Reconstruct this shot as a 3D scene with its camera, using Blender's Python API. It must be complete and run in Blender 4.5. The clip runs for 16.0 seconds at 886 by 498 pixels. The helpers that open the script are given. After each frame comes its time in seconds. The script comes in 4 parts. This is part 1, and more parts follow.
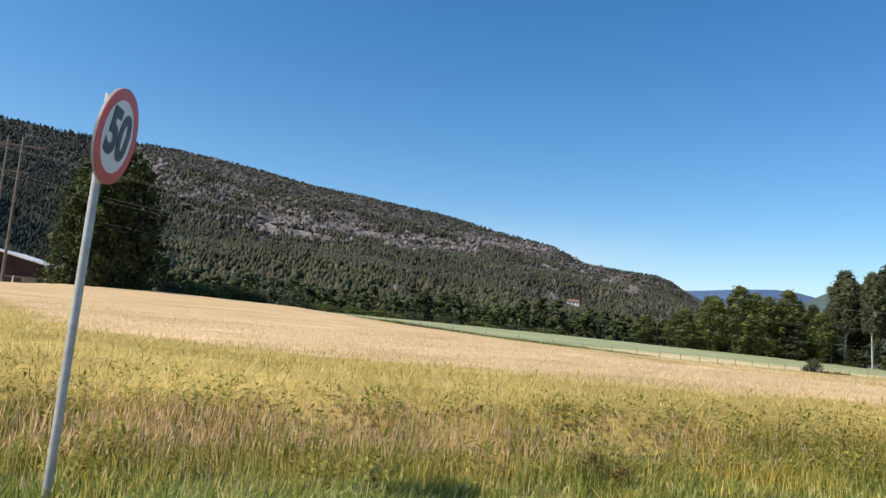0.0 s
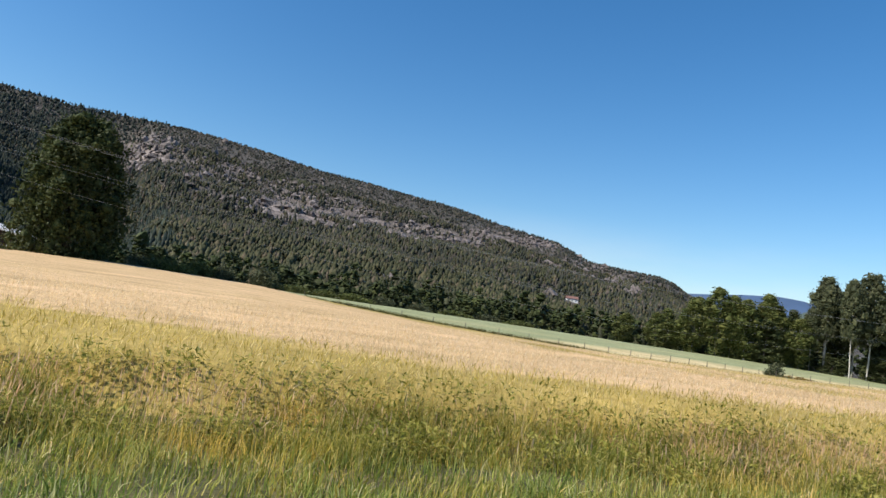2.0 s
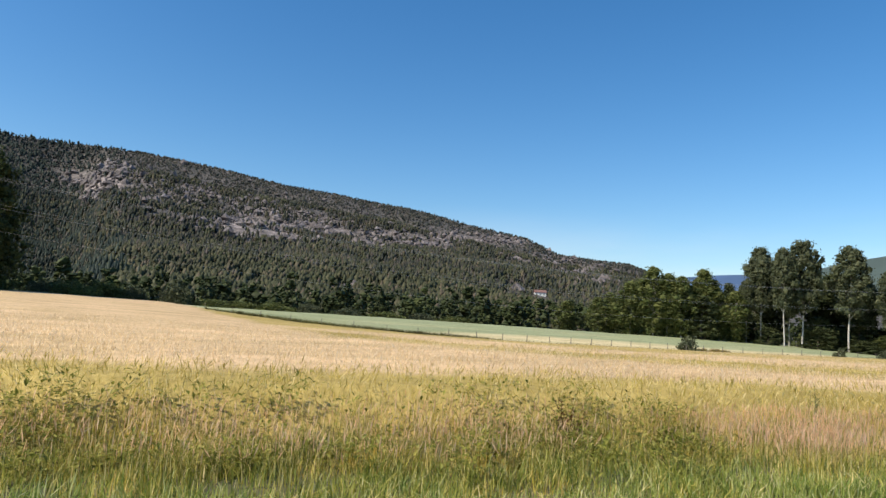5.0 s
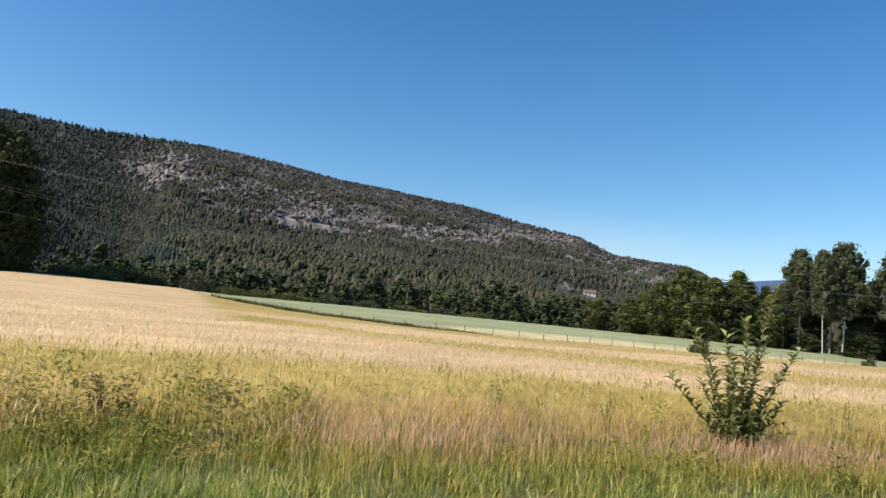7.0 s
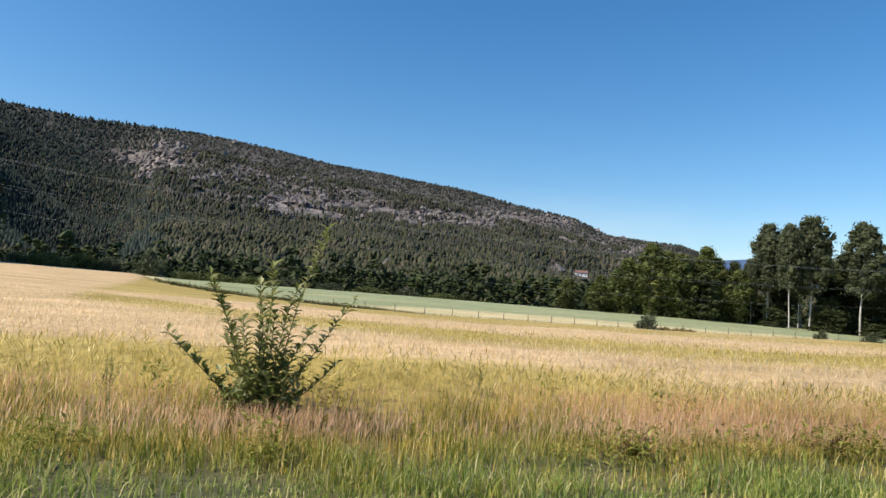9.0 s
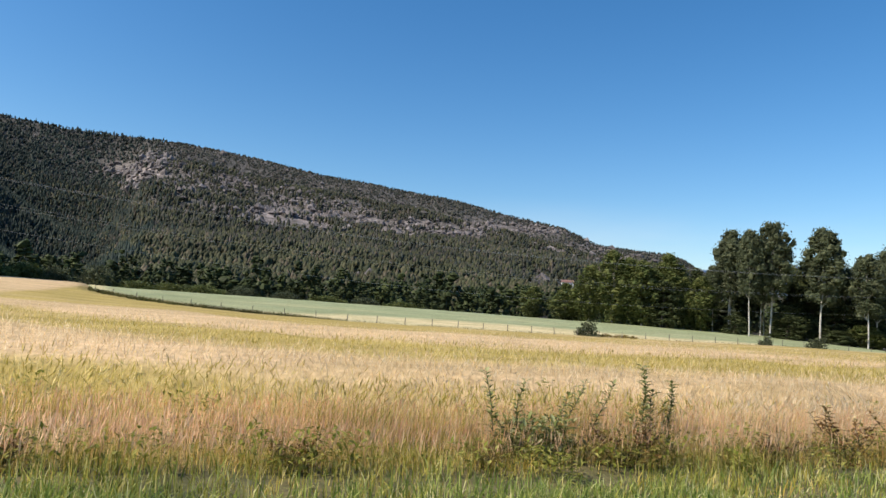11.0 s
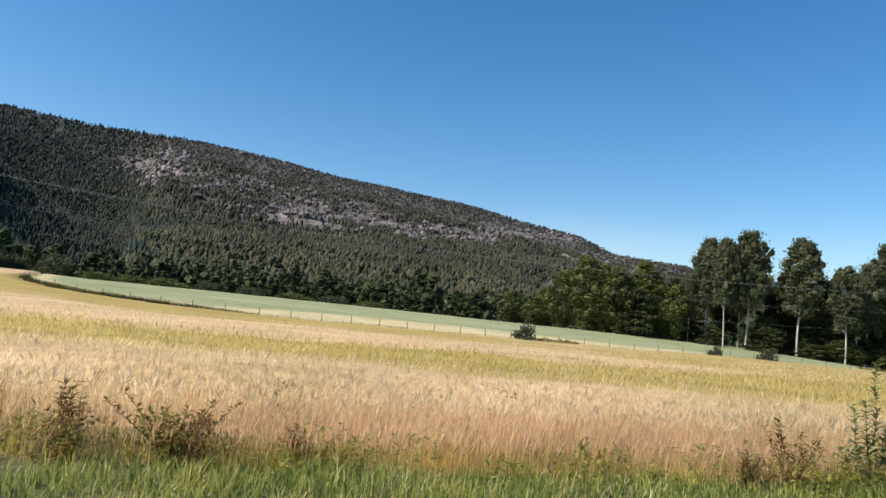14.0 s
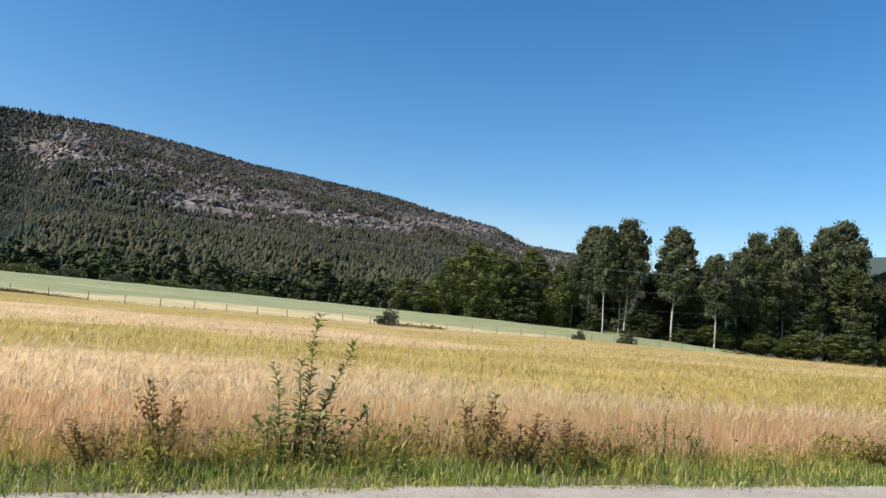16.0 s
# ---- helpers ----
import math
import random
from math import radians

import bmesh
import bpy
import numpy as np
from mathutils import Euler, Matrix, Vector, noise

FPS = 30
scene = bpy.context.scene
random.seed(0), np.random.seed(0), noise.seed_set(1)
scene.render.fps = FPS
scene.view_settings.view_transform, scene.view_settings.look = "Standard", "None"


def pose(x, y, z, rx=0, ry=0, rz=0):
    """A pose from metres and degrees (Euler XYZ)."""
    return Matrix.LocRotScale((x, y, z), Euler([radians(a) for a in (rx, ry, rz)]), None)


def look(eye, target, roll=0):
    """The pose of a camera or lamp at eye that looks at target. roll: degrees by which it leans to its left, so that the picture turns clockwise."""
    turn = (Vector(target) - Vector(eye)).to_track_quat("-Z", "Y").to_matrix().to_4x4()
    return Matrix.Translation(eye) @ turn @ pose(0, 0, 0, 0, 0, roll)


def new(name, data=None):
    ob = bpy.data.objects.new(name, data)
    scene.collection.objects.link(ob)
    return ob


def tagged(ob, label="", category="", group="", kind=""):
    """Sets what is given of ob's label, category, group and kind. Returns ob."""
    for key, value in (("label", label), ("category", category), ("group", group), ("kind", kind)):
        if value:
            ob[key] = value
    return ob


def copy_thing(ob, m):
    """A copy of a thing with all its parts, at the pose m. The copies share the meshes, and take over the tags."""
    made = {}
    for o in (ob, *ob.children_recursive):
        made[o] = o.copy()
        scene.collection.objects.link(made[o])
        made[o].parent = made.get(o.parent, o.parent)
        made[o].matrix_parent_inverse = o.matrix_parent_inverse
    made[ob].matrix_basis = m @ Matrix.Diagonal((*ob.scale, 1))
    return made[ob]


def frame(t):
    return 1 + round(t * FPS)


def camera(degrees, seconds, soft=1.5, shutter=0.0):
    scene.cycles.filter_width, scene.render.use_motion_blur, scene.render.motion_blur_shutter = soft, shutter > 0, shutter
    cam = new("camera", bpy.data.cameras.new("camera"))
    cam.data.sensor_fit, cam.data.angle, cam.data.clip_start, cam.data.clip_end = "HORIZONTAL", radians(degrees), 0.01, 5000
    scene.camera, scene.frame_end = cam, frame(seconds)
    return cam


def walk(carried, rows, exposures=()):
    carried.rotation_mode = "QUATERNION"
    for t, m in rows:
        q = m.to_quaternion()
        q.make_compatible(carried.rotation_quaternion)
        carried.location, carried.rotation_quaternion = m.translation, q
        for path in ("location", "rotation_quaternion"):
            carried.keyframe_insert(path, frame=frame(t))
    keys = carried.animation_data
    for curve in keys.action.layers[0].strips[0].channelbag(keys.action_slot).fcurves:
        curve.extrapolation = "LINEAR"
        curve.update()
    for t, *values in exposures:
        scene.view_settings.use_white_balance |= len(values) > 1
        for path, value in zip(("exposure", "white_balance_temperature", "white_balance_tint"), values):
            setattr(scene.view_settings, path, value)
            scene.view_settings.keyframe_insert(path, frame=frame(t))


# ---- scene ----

# ---- camera and walk ----
cam = camera(64.3, 16.0, soft=1.5)
# seconds, place along the road, height, turn to the left, tilt up, roll (degrees)
PATH = [
    (0.0, 0.00, 1.500, -17.27, 6.28, 4.95),
    (0.5, 1.48, 1.501, -16.29, 6.10, 5.77),
    (1.0, 2.97, 1.502, -16.55, 5.88, 5.37),
    (1.5, 4.46, 1.504, -17.06, 5.90, 6.36),
    (2.0, 5.95, 1.505, -16.81, 5.53, 7.68),
    (2.5, 7.45, 1.506, -15.92, 6.04, 7.02),
    (3.0, 8.96, 1.507, -15.42, 6.79, 5.27),
    (3.5, 10.47, 1.509, -14.94, 6.81, 3.70),
    (4.0, 11.98, 1.510, -16.08, 6.80, 3.25),
    (4.5, 13.50, 1.511, -18.40, 6.29, 2.81),
    (4.7, 14.11, 1.512, -19.02, 6.19, 2.81),
    (6.8, 20.57, 1.517, -14.99, 5.19, 4.67),
    (7.0, 21.19, 1.518, -14.49, 5.52, 4.67),
    (7.5, 22.73, 1.519, -14.70, 5.88, 4.77),
    (8.0, 24.28, 1.520, -14.52, 5.36, 3.77),
    (8.5, 25.83, 1.522, -14.11, 4.56, 3.32),
    (9.0, 27.39, 1.523, -14.80, 4.20, 3.65),
    (9.5, 28.93, 1.524, -15.43, 4.27, 3.80),
    (10.0, 30.46, 1.525, -16.22, 4.12, 3.87),
    (10.2, 31.07, 1.526, -16.90, 4.27, 3.87),
    (12.3, 37.29, 1.531, -12.25, 5.89, 2.54),
    (12.5, 37.87, 1.532, -12.70, 5.09, 3.04),
    (13.0, 39.32, 1.533, -13.27, 5.04, 4.18),
    (13.5, 40.79, 1.534, -13.10, 5.14, 5.20),
    (14.0, 42.25, 1.535, -13.85, 5.39, 5.13),
    (14.5, 43.71, 1.536, -15.01, 4.84, 5.36),
    (15.0, 45.18, 1.538, -17.03, 4.26, 4.46),
    (15.5, 46.65, 1.539, -19.42, 4.14, 3.76),
    (16.0, 48.13, 1.540, -20.49, 5.18, 4.87),
]


def aim(x, z, yaw, tilt, roll):
    y, p = radians(yaw), radians(tilt)
    eye = Vector((x, 0, z))
    return look(eye, eye + Vector((-math.sin(y) * math.cos(p), math.cos(y) * math.cos(p), math.sin(p))) * 10, roll)


walk(cam, [(t, aim(x, z, yaw, tilt, roll)) for t, x, z, yaw, tilt, roll in PATH])

# ---- world and sun ----
SUN_TO = Vector((-0.73, -0.06, 0.67)).normalized()
world = bpy.data.worlds.new("sky")
scene.world = world
world.use_nodes = True
wn, wl = world.node_tree.nodes, world.node_tree.links
wn.clear()
w_out = wn.new("ShaderNodeOutputWorld")
w_bg = wn.new("ShaderNodeBackground")
w_sky = wn.new("ShaderNodeTexSky")
w_sky.sky_type = "NISHITA"
w_sky.sun_disc = False
w_sky.sun_elevation = math.asin(SUN_TO.z)
w_sky.sun_rotation = math.atan2(SUN_TO.x, SUN_TO.y)
w_sky.air_density, w_sky.dust_density, w_sky.ozone_density = 1.0, 0.6, 2.5
w_bg.inputs["Strength"].default_value = 0.122
# thin white veil of cloud low over the horizon
w_co = wn.new("ShaderNodeTexCoord")
w_sep = wn.new("ShaderNodeSeparateXYZ")
w_map = wn.new("ShaderNodeMapping")
w_map.inputs["Scale"].default_value = (2.2, 2.2, 9.0)
w_noise = wn.new("ShaderNodeTexNoise")
w_noise.inputs["Scale"].default_value = 1.6
w_noise.inputs["Detail"].default_value = 5
w_low = wn.new("ShaderNodeMapRange")
w_low.inputs["From Min"].default_value, w_low.inputs["From Max"].default_value = 0.17, 0.06
w_low.inputs["To Min"].default_value, w_low.inputs["To Max"].default_value = 0.0, 1.0
w_thr = wn.new("ShaderNodeMapRange")
w_thr.inputs["From Min"].default_value, w_thr.inputs["From Max"].default_value = 0.38, 0.66
w_thr.inputs["To Max"].default_value = 0.34
w_mul = wn.new("ShaderNodeMath")
w_mul.operation = "MULTIPLY"
w_mix = wn.new("ShaderNodeMix")
w_mix.data_type = "RGBA"
w_mix.inputs["B"].default_value = (5.4, 5.7, 6.4, 1)
wl.new(w_co.outputs["Generated"], w_sep.inputs[0])
wl.new(w_co.outputs["Generated"], w_map.inputs[0])
wl.new(w_map.outputs[0], w_noise.inputs["Vector"])
wl.new(w_sep.outputs["Z"], w_low.inputs["Value"])
wl.new(w_noise.outputs["Fac"], w_thr.inputs["Value"])
wl.new(w_low.outputs[0], w_mul.inputs[0])
wl.new(w_thr.outputs[0], w_mul.inputs[1])
wl.new(w_mul.outputs[0], w_mix.inputs["Factor"])
w_sat = wn.new("ShaderNodeHueSaturation")
w_sat.inputs["Saturation"].default_value = 1.33
wl.new(w_sky.outputs[0], w_sat.inputs["Color"])
wl.new(w_sat.outputs[0], w_mix.inputs["A"])
wl.new(w_mix.outputs["Result"], w_bg.inputs["Color"])
wl.new(w_bg.outputs[0], w_out.inputs[0])
sun_data = bpy.data.lights.new("sun", "SUN")
sun_data.energy, sun_data.angle, sun_data.color = 5.0, radians(0.5), (1.0, 0.93, 0.80)
sun = new("sun", sun_data)
sun.matrix_world = look(SUN_TO * 50, (0, 0, 0))
scene.view_settings.exposure = 0.35

# ---- materials ----
def material(name, rough=0.8, metal=0.0):
    m = bpy.data.materials.new(name)
    m.use_nodes = True
    b = m.node_tree.nodes["Principled BSDF"]
    b.inputs["Roughness"].default_value, b.inputs["Metallic"].default_value = rough, metal
    return m, m.node_tree.nodes, m.node_tree.links, b


def ramp_of(nodes, stops):
    r = nodes.new("ShaderNodeValToRGB")
    e = r.color_ramp.elements
    while len(e) < len(stops):
        e.new(0.5)
    for el, (p, c) in zip(e, stops):
        el.position, el.color = p, (*c, 1)
    return r


def noise_of(nodes, links, scale, detail=4.0, stretch=(1, 1, 1), rough=0.55):
    co, mp, n = nodes.new("ShaderNodeTexCoord"), nodes.new("ShaderNodeMapping"), nodes.new("ShaderNodeTexNoise")
    mp.inputs["Scale"].default_value = stretch
    n.inputs["Scale"].default_value, n.inputs["Detail"].default_value, n.inputs["Roughness"].default_value = scale, detail, rough
    links.new(co.outputs["Object"], mp.inputs[0])
    links.new(mp.outputs[0], n.inputs["Vector"])
    return n.outputs["Fac"]


def blend(nodes, links, a, b, factor):
    x = nodes.new("ShaderNodeMix")
    x.data_type = "RGBA"
    for sock, v in ((x.inputs["A"], a), (x.inputs["B"], b), (x.inputs["Factor"], factor)):
        if isinstance(v, bpy.types.NodeSocket):
            links.new(v, sock)
        elif isinstance(v, tuple):
            sock.default_value = (*v, 1)
        else:
            sock.default_value = v
    return x.outputs["Result"]


def bumped(nodes, links, bsdf, height, strength, distance):
    b = nodes.new("ShaderNodeBump")
    b.inputs["Strength"].default_value, b.inputs["Distance"].default_value = strength, distance
    links.new(height, b.inputs["Height"])
    links.new(b.outputs[0], bsdf.inputs["Normal"])


def rough_surface(name, scale, stops, fine, fine_amount=0.35, bump=0.4, distance=0.02, rough=0.85, stretch=(1, 1, 1), metal=0.0):
    """Large patches from one noise, grain from a finer one, relief from the grain."""
    m, n, l, b = material(name, rough, metal)
    r = ramp_of(n, stops)
    l.new(noise_of(n, l, scale, 5, stretch), r.inputs[0])
    g = noise_of(n, l, fine, 3, stretch)
    gr = ramp_of(n, [(0.3, (0.45, 0.45, 0.45)), (0.7, (1.0, 1.0, 1.0))])
    l.new(g, gr.inputs[0])
    mul = n.new("ShaderNodeMix")
    mul.data_type, mul.blend_type = "RGBA", "MULTIPLY"
    mul.inputs["Factor"].default_value = fine_amount
    l.new(r.outputs[0], mul.inputs["A"])
    l.new(gr.outputs[0], mul.inputs["B"])
    l.new(mul.outputs["Result"], b.inputs["Base Color"])
    bumped(n, l, b, g, bump, distance)
    return m


def leafy(name, stops, patch=0.0, through_light=0.35, rough=0.6, patch_stops=None):
    """Leaves or stalks: each island takes its own colour; some light comes through."""
    m, n, l, b = material(name, rough)
    geo = n.new("ShaderNodeNewGeometry")
    r = ramp_of(n, stops)
    l.new(geo.outputs["Random Per Island"], r.inputs[0])
    col = r.outputs[0]
    if patch:
        pr = ramp_of(n, patch_stops or [(0.3, (0.6, 0.6, 0.6)), (0.7, (1.15, 1.15, 1.1))])
        l.new(noise_of(n, l, patch, 3), pr.inputs[0])
        mul = n.new("ShaderNodeMix")
        mul.data_type, mul.blend_type = "RGBA", "MULTIPLY"
        mul.inputs["Factor"].default_value = 1.0
        l.new(col, mul.inputs["A"])
        l.new(pr.outputs[0], mul.inputs["B"])
        col = mul.outputs["Result"]
    l.new(col, b.inputs["Base Color"])
    b.inputs["Specular IOR Level"].default_value = 0.12
    t, mix = n.new("ShaderNodeBsdfTranslucent"), n.new("ShaderNodeMixShader")
    mix.inputs[0].default_value = through_light
    l.new(col, t.inputs[0])
    l.new(b.outputs[0], mix.inputs[1])
    l.new(t.outputs[0], mix.inputs[2])
    l.new(mix.outputs[0], n["Material Output"].inputs[0])
    return m


M_SOIL = rough_surface("meadow_thatch", 0.8, [(0.3, (0.07, 0.078, 0.022)), (0.55, (0.16, 0.13, 0.045)), (0.8, (0.26, 0.195, 0.085))], 14, 0.7, 0.8, 0.05)
M_ASPHALT = rough_surface("asphalt", 1.4, [(0.3, (0.20, 0.20, 0.205)), (0.7, (0.28, 0.275, 0.27))], 60, 0.4, 0.5, 0.006)
M_GRAVEL = rough_surface("shoulder_gravel", 2.0, [(0.3, (0.40, 0.335, 0.275)), (0.7, (0.54, 0.465, 0.395))], 45, 0.6, 0.8, 0.015)
M_PEBBLE = leafy("pebble", [(0.0, (0.20, 0.18, 0.15)), (0.5, (0.34, 0.31, 0.27)), (1.0, (0.46, 0.43, 0.39))], 0, 0.02, 0.9)
M_ROCK = rough_surface("rock", 0.03, [(0.3, (0.09, 0.072, 0.068)), (0.5, (0.16, 0.133, 0.127)), (0.7, (0.30, 0.262, 0.255))], 0.25, 0.8, 0.9, 2.0, stretch=(1.4, 1.4, 0.7))
M_BARK = rough_surface("pale_bark", 2.0, [(0.3, (0.26, 0.23, 0.20)), (0.5, (0.52, 0.49, 0.44)), (0.8, (0.66, 0.63, 0.58))], 9, 0.7, 0.5, 0.02, stretch=(1, 1, 0.4))
M_BARK_DARK = rough_surface("dark_bark", 2.0, [(0.3, (0.05, 0.04, 0.03)), (0.7, (0.13, 0.10, 0.08))], 9, 0.6, 0.6, 0.03)
M_STEM = rough_surface("twig", 8.0, [(0.3, (0.07, 0.06, 0.03)), (0.7, (0.14, 0.11, 0.06))], 40, 0.4)
M_STEEL = rough_surface("galvanised_steel", 6.0, [(0.3, (0.36, 0.35, 0.33)), (0.7, (0.52, 0.51, 0.49))], 30, 0.4, 0.15, 0.002, rough=0.5, metal=0.35)
M_WEATHERED = rough_surface("weathered_wood", 3.0, [(0.3, (0.10, 0.085, 0.07)), (0.7, (0.22, 0.19, 0.16))], 30, 0.5, 0.4, 0.01)
M_BARN = rough_surface("dark_barn_boards", 0.6, [(0.3, (0.02, 0.014, 0.012)), (0.7, (0.045, 0.026, 0.022))], 6, 0.5, 0.4, 0.02)
M_ROOF = rough_surface("pale_metal_roof", 0.5, [(0.3, (0.62, 0.62, 0.63)), (0.7, (0.76, 0.76, 0.77))], 5, 0.25, 0.2, 0.01, rough=0.45)
M_WHITE = rough_surface("white_paint", 0.8, [(0.3, (0.70, 0.70, 0.68)), (0.7, (0.82, 0.82, 0.80))], 6, 0.2)
M_TILE = rough_surface("red_roof", 0.8, [(0.3, (0.16, 0.08, 0.065)), (0.7, (0.24, 0.13, 0.11))], 6, 0.3)
M_WIRE = rough_surface("wire", 1.0, [(0.3, (0.26, 0.26, 0.28)), (0.7, (0.40, 0.40, 0.42))], 20, 0.3, rough=0.5)
M_SIGN_WHITE = rough_surface("sign_white", 3.0, [(0.3, (0.66, 0.67, 0.68)), (0.7, (0.76, 0.77, 0.78))], 20, 0.12, 0.05, 0.001, rough=0.4)
M_SIGN_RED = rough_surface("sign_red", 3.0, [(0.3, (0.50, 0.045, 0.04)), (0.7, (0.60, 0.07, 0.06))], 20, 0.15, 0.05, 0.001, rough=0.4)
M_SIGN_BLACK = rough_surface("sign_black", 3.0, [(0.3, (0.012, 0.014, 0.03)), (0.7, (0.02, 0.022, 0.04))], 20, 0.15, 0.05, 0.001, rough=0.4)

SOFT = [(0.3, (0.86, 0.84, 0.8)), (0.7, (1.12, 1.12, 1.1))]
PATCHES = [(0.30, (0.5, 0.62, 0.5)), (0.5, (0.95, 1.0, 0.95)), (0.70, (1.5, 1.27, 1.15))]
M_GRASS = leafy("verge_grass", [(0.0, (0.12, 0.175, 0.035)), (0.45, (0.28, 0.325, 0.075)), (0.8, (0.48, 0.48, 0.16)), (1.0, (0.76, 0.66, 0.38))], 2.4, 0.45, patch_stops=PATCHES)
M_MEADOW = leafy("meadow_grass", [(0.0, (0.20, 0.185, 0.03)), (0.4, (0.42, 0.345, 0.07)), (0.75, (0.65, 0.50, 0.15)), (1.0, (0.84, 0.67, 0.33))], 0.8, 0.5, patch_stops=PATCHES)
M_COARSE = leafy("coarse_green_grass", [(0.0, (0.105, 0.13, 0.022)), (0.45, (0.25, 0.26, 0.05)), (0.8, (0.48, 0.42, 0.105)), (1.0, (0.78, 0.64, 0.28))], 2.2, 0.45, patch_stops=PATCHES)
# Boundary grass: its dark colour includes the shade of the ditch bank.
M_MEADOW_SHADED = leafy("boundary_grass", [(0.0, (0.07, 0.075, 0.022)), (0.6, (0.12, 0.115, 0.035)), (1.0, (0.22, 0.18, 0.07))], 0.3, 0.15)
M_WEED = leafy("weed_leaf", [(0.0, (0.125, 0.135, 0.02)), (0.6, (0.25, 0.245, 0.045)), (1.0, (0.44, 0.39, 0.11))], 0, 0.35, 0.5)
M_HAY = leafy("ripe_tall_grass", [(0.0, (0.60, 0.44, 0.17)), (0.5, (0.77, 0.57, 0.26)), (1.0, (0.86, 0.67, 0.37))], 0.4, 0.58, patch_stops=SOFT)
M_PANICLE = leafy("reddish_seed_heads", [(0.0, (0.70, 0.41, 0.235)), (0.5, (0.82, 0.52, 0.32)), (1.0, (0.90, 0.67, 0.45))], 0.5, 0.62, patch_stops=SOFT)
M_LEAF = leafy("willow_leaf", [(0.0, (0.12, 0.145, 0.04)), (0.6, (0.25, 0.265, 0.09)), (1.0, (0.46, 0.44, 0.22))], 0, 0.35, 0.5)
M_LEAF_BROWN = leafy("reddish_brown_leaf", [(0.0, (0.17, 0.08, 0.03)), (0.5, (0.24, 0.165, 0.05)), (1.0, (0.29, 0.265, 0.08))], 0, 0.4, 0.5)
M_CROWN = leafy("crown_leaf", [(0.0, (0.052, 0.064, 0.036)), (0.5, (0.092, 0.106, 0.056)), (1.0, (0.155, 0.162, 0.09))], 0.25, 0.3)
M_CROWN_DARK = leafy("dark_crown_leaf", [(0.0, (0.024, 0.036, 0.012)), (0.5, (0.045, 0.06, 0.02)), (1.0, (0.08, 0.095, 0.034))], 0.25, 0.2)
M_CROWN_LIGHT = leafy("light_crown_leaf", [(0.0, (0.06, 0.08, 0.025)), (0.5, (0.112, 0.132, 0.042)), (1.0, (0.19, 0.195, 0.068))], 0.25, 0.3)
M_NEEDLE = leafy("needle_crown", [(0.0, (0.040, 0.052, 0.024)), (0.5, (0.070, 0.084, 0.034)), (1.0, (0.112, 0.122, 0.05))], 0.2, 0.22)
M_VALLEY = leafy("valley_leaf", [(0.0, (0.026, 0.036, 0.014)), (0.5, (0.044, 0.058, 0.021)), (1.0, (0.075, 0.088, 0.032))], 0.06, 0.15)
# Hill conifer and broadleaf colours tinted bluer to carry the haze.
M_FAR_CONIFER = leafy("hill_conifer", [(0.0, (0.030, 0.036, 0.031)), (0.45, (0.052, 0.056, 0.045)), (0.75, (0.076, 0.074, 0.058)), (1.0, (0.118, 0.096, 0.084))], 0.012, 0.12)
# Spruce colour darkened to carry the shade of the slope turned from the sun.
M_SPRUCE = leafy("shaded_spruce", [(0.0, (0.014, 0.024, 0.022)), (0.6, (0.026, 0.040, 0.034)), (1.0, (0.045, 0.058, 0.044))], 0.012, 0.1)
M_HILL_LEAF = leafy("hill_leaf", [(0.0, (0.040, 0.046, 0.026)), (0.5, (0.066, 0.070, 0.036)), (0.8, (0.092, 0.087, 0.047)), (1.0, (0.122, 0.096, 0.070))], 0.015, 0.12)

# ---- terrain ----
X_B = [-80, -20, 0, 12, 24, 34, 43, 54, 67, 78, 90, 130, 175, 260]
Z_B = [1.6, 1.9, 1.9, 1.65, 1.0, 0.55, 0.3, 0.18, 0.03, 0.02, 0.1, -1.1, -2.4, -4.5]
X_F = [-80, -40, -29, -20, -8, 8, 18, 30, 60, 90, 115, 125, 137, 150, 175, 260]
Z_F = [0.6, 1.2, 1.7, 3.0, 3.1, 2.75, 2.4, 2.3, 1.95, 1.45, 1.15, 0.95, 0.0, -1.0, -2.8, -5.5]
AZ_R = [-90, -60, -40, -20, -12.7, -5, 0.7, 6.6, 10.3, 16, 21, 25.5, 27.8, 33.6, 34.8, 36.5, 40, 50, 70, 90]
Z_R = [0, 220, 310, 336, 329, 329, 315, 293, 283, 259, 226, 204, 175, 153, 140, 105, 80, 70, 40, 0]
HEAD = 0.65   # height of the standing corn


def smooth(a, b, v):
    t = np.clip((v - a) / (b - a), 0, 1)
    return t * t * (3 - 2 * t)


def wave(x, y, s, seed=0):
    """Cheap smooth noise of numpy arrays, about -1 to 1."""
    r = np.random.RandomState(seed)
    out = np.zeros(np.broadcast(x, y).shape)
    for k in range(7):
        a, p = r.uniform(0, 6.28), r.uniform(0, 6.28)
        f = s * r.uniform(0.6, 2.2)
        out = out + np.sin((x * math.cos(a) + y * math.sin(a)) * f + p + 1.3 * np.sin(f * 0.61 * (y * math.cos(a) - x * math.sin(a)) + p * 2))
    return out / 4.0


def corn_top(x, y):
    """Height of the top of the crop at x, y."""
    zb, zf = np.interp(x, X_B, Z_B), np.interp(x, X_F, Z_F)
    u, v = smooth(10, 67, y), np.clip((y - 67) / 43, 0, 1.06)
    return (HEAD + (zb - HEAD) * u) * (1 - v) + zf * v + 0.03 * wave(x, y, 0.5, 3)


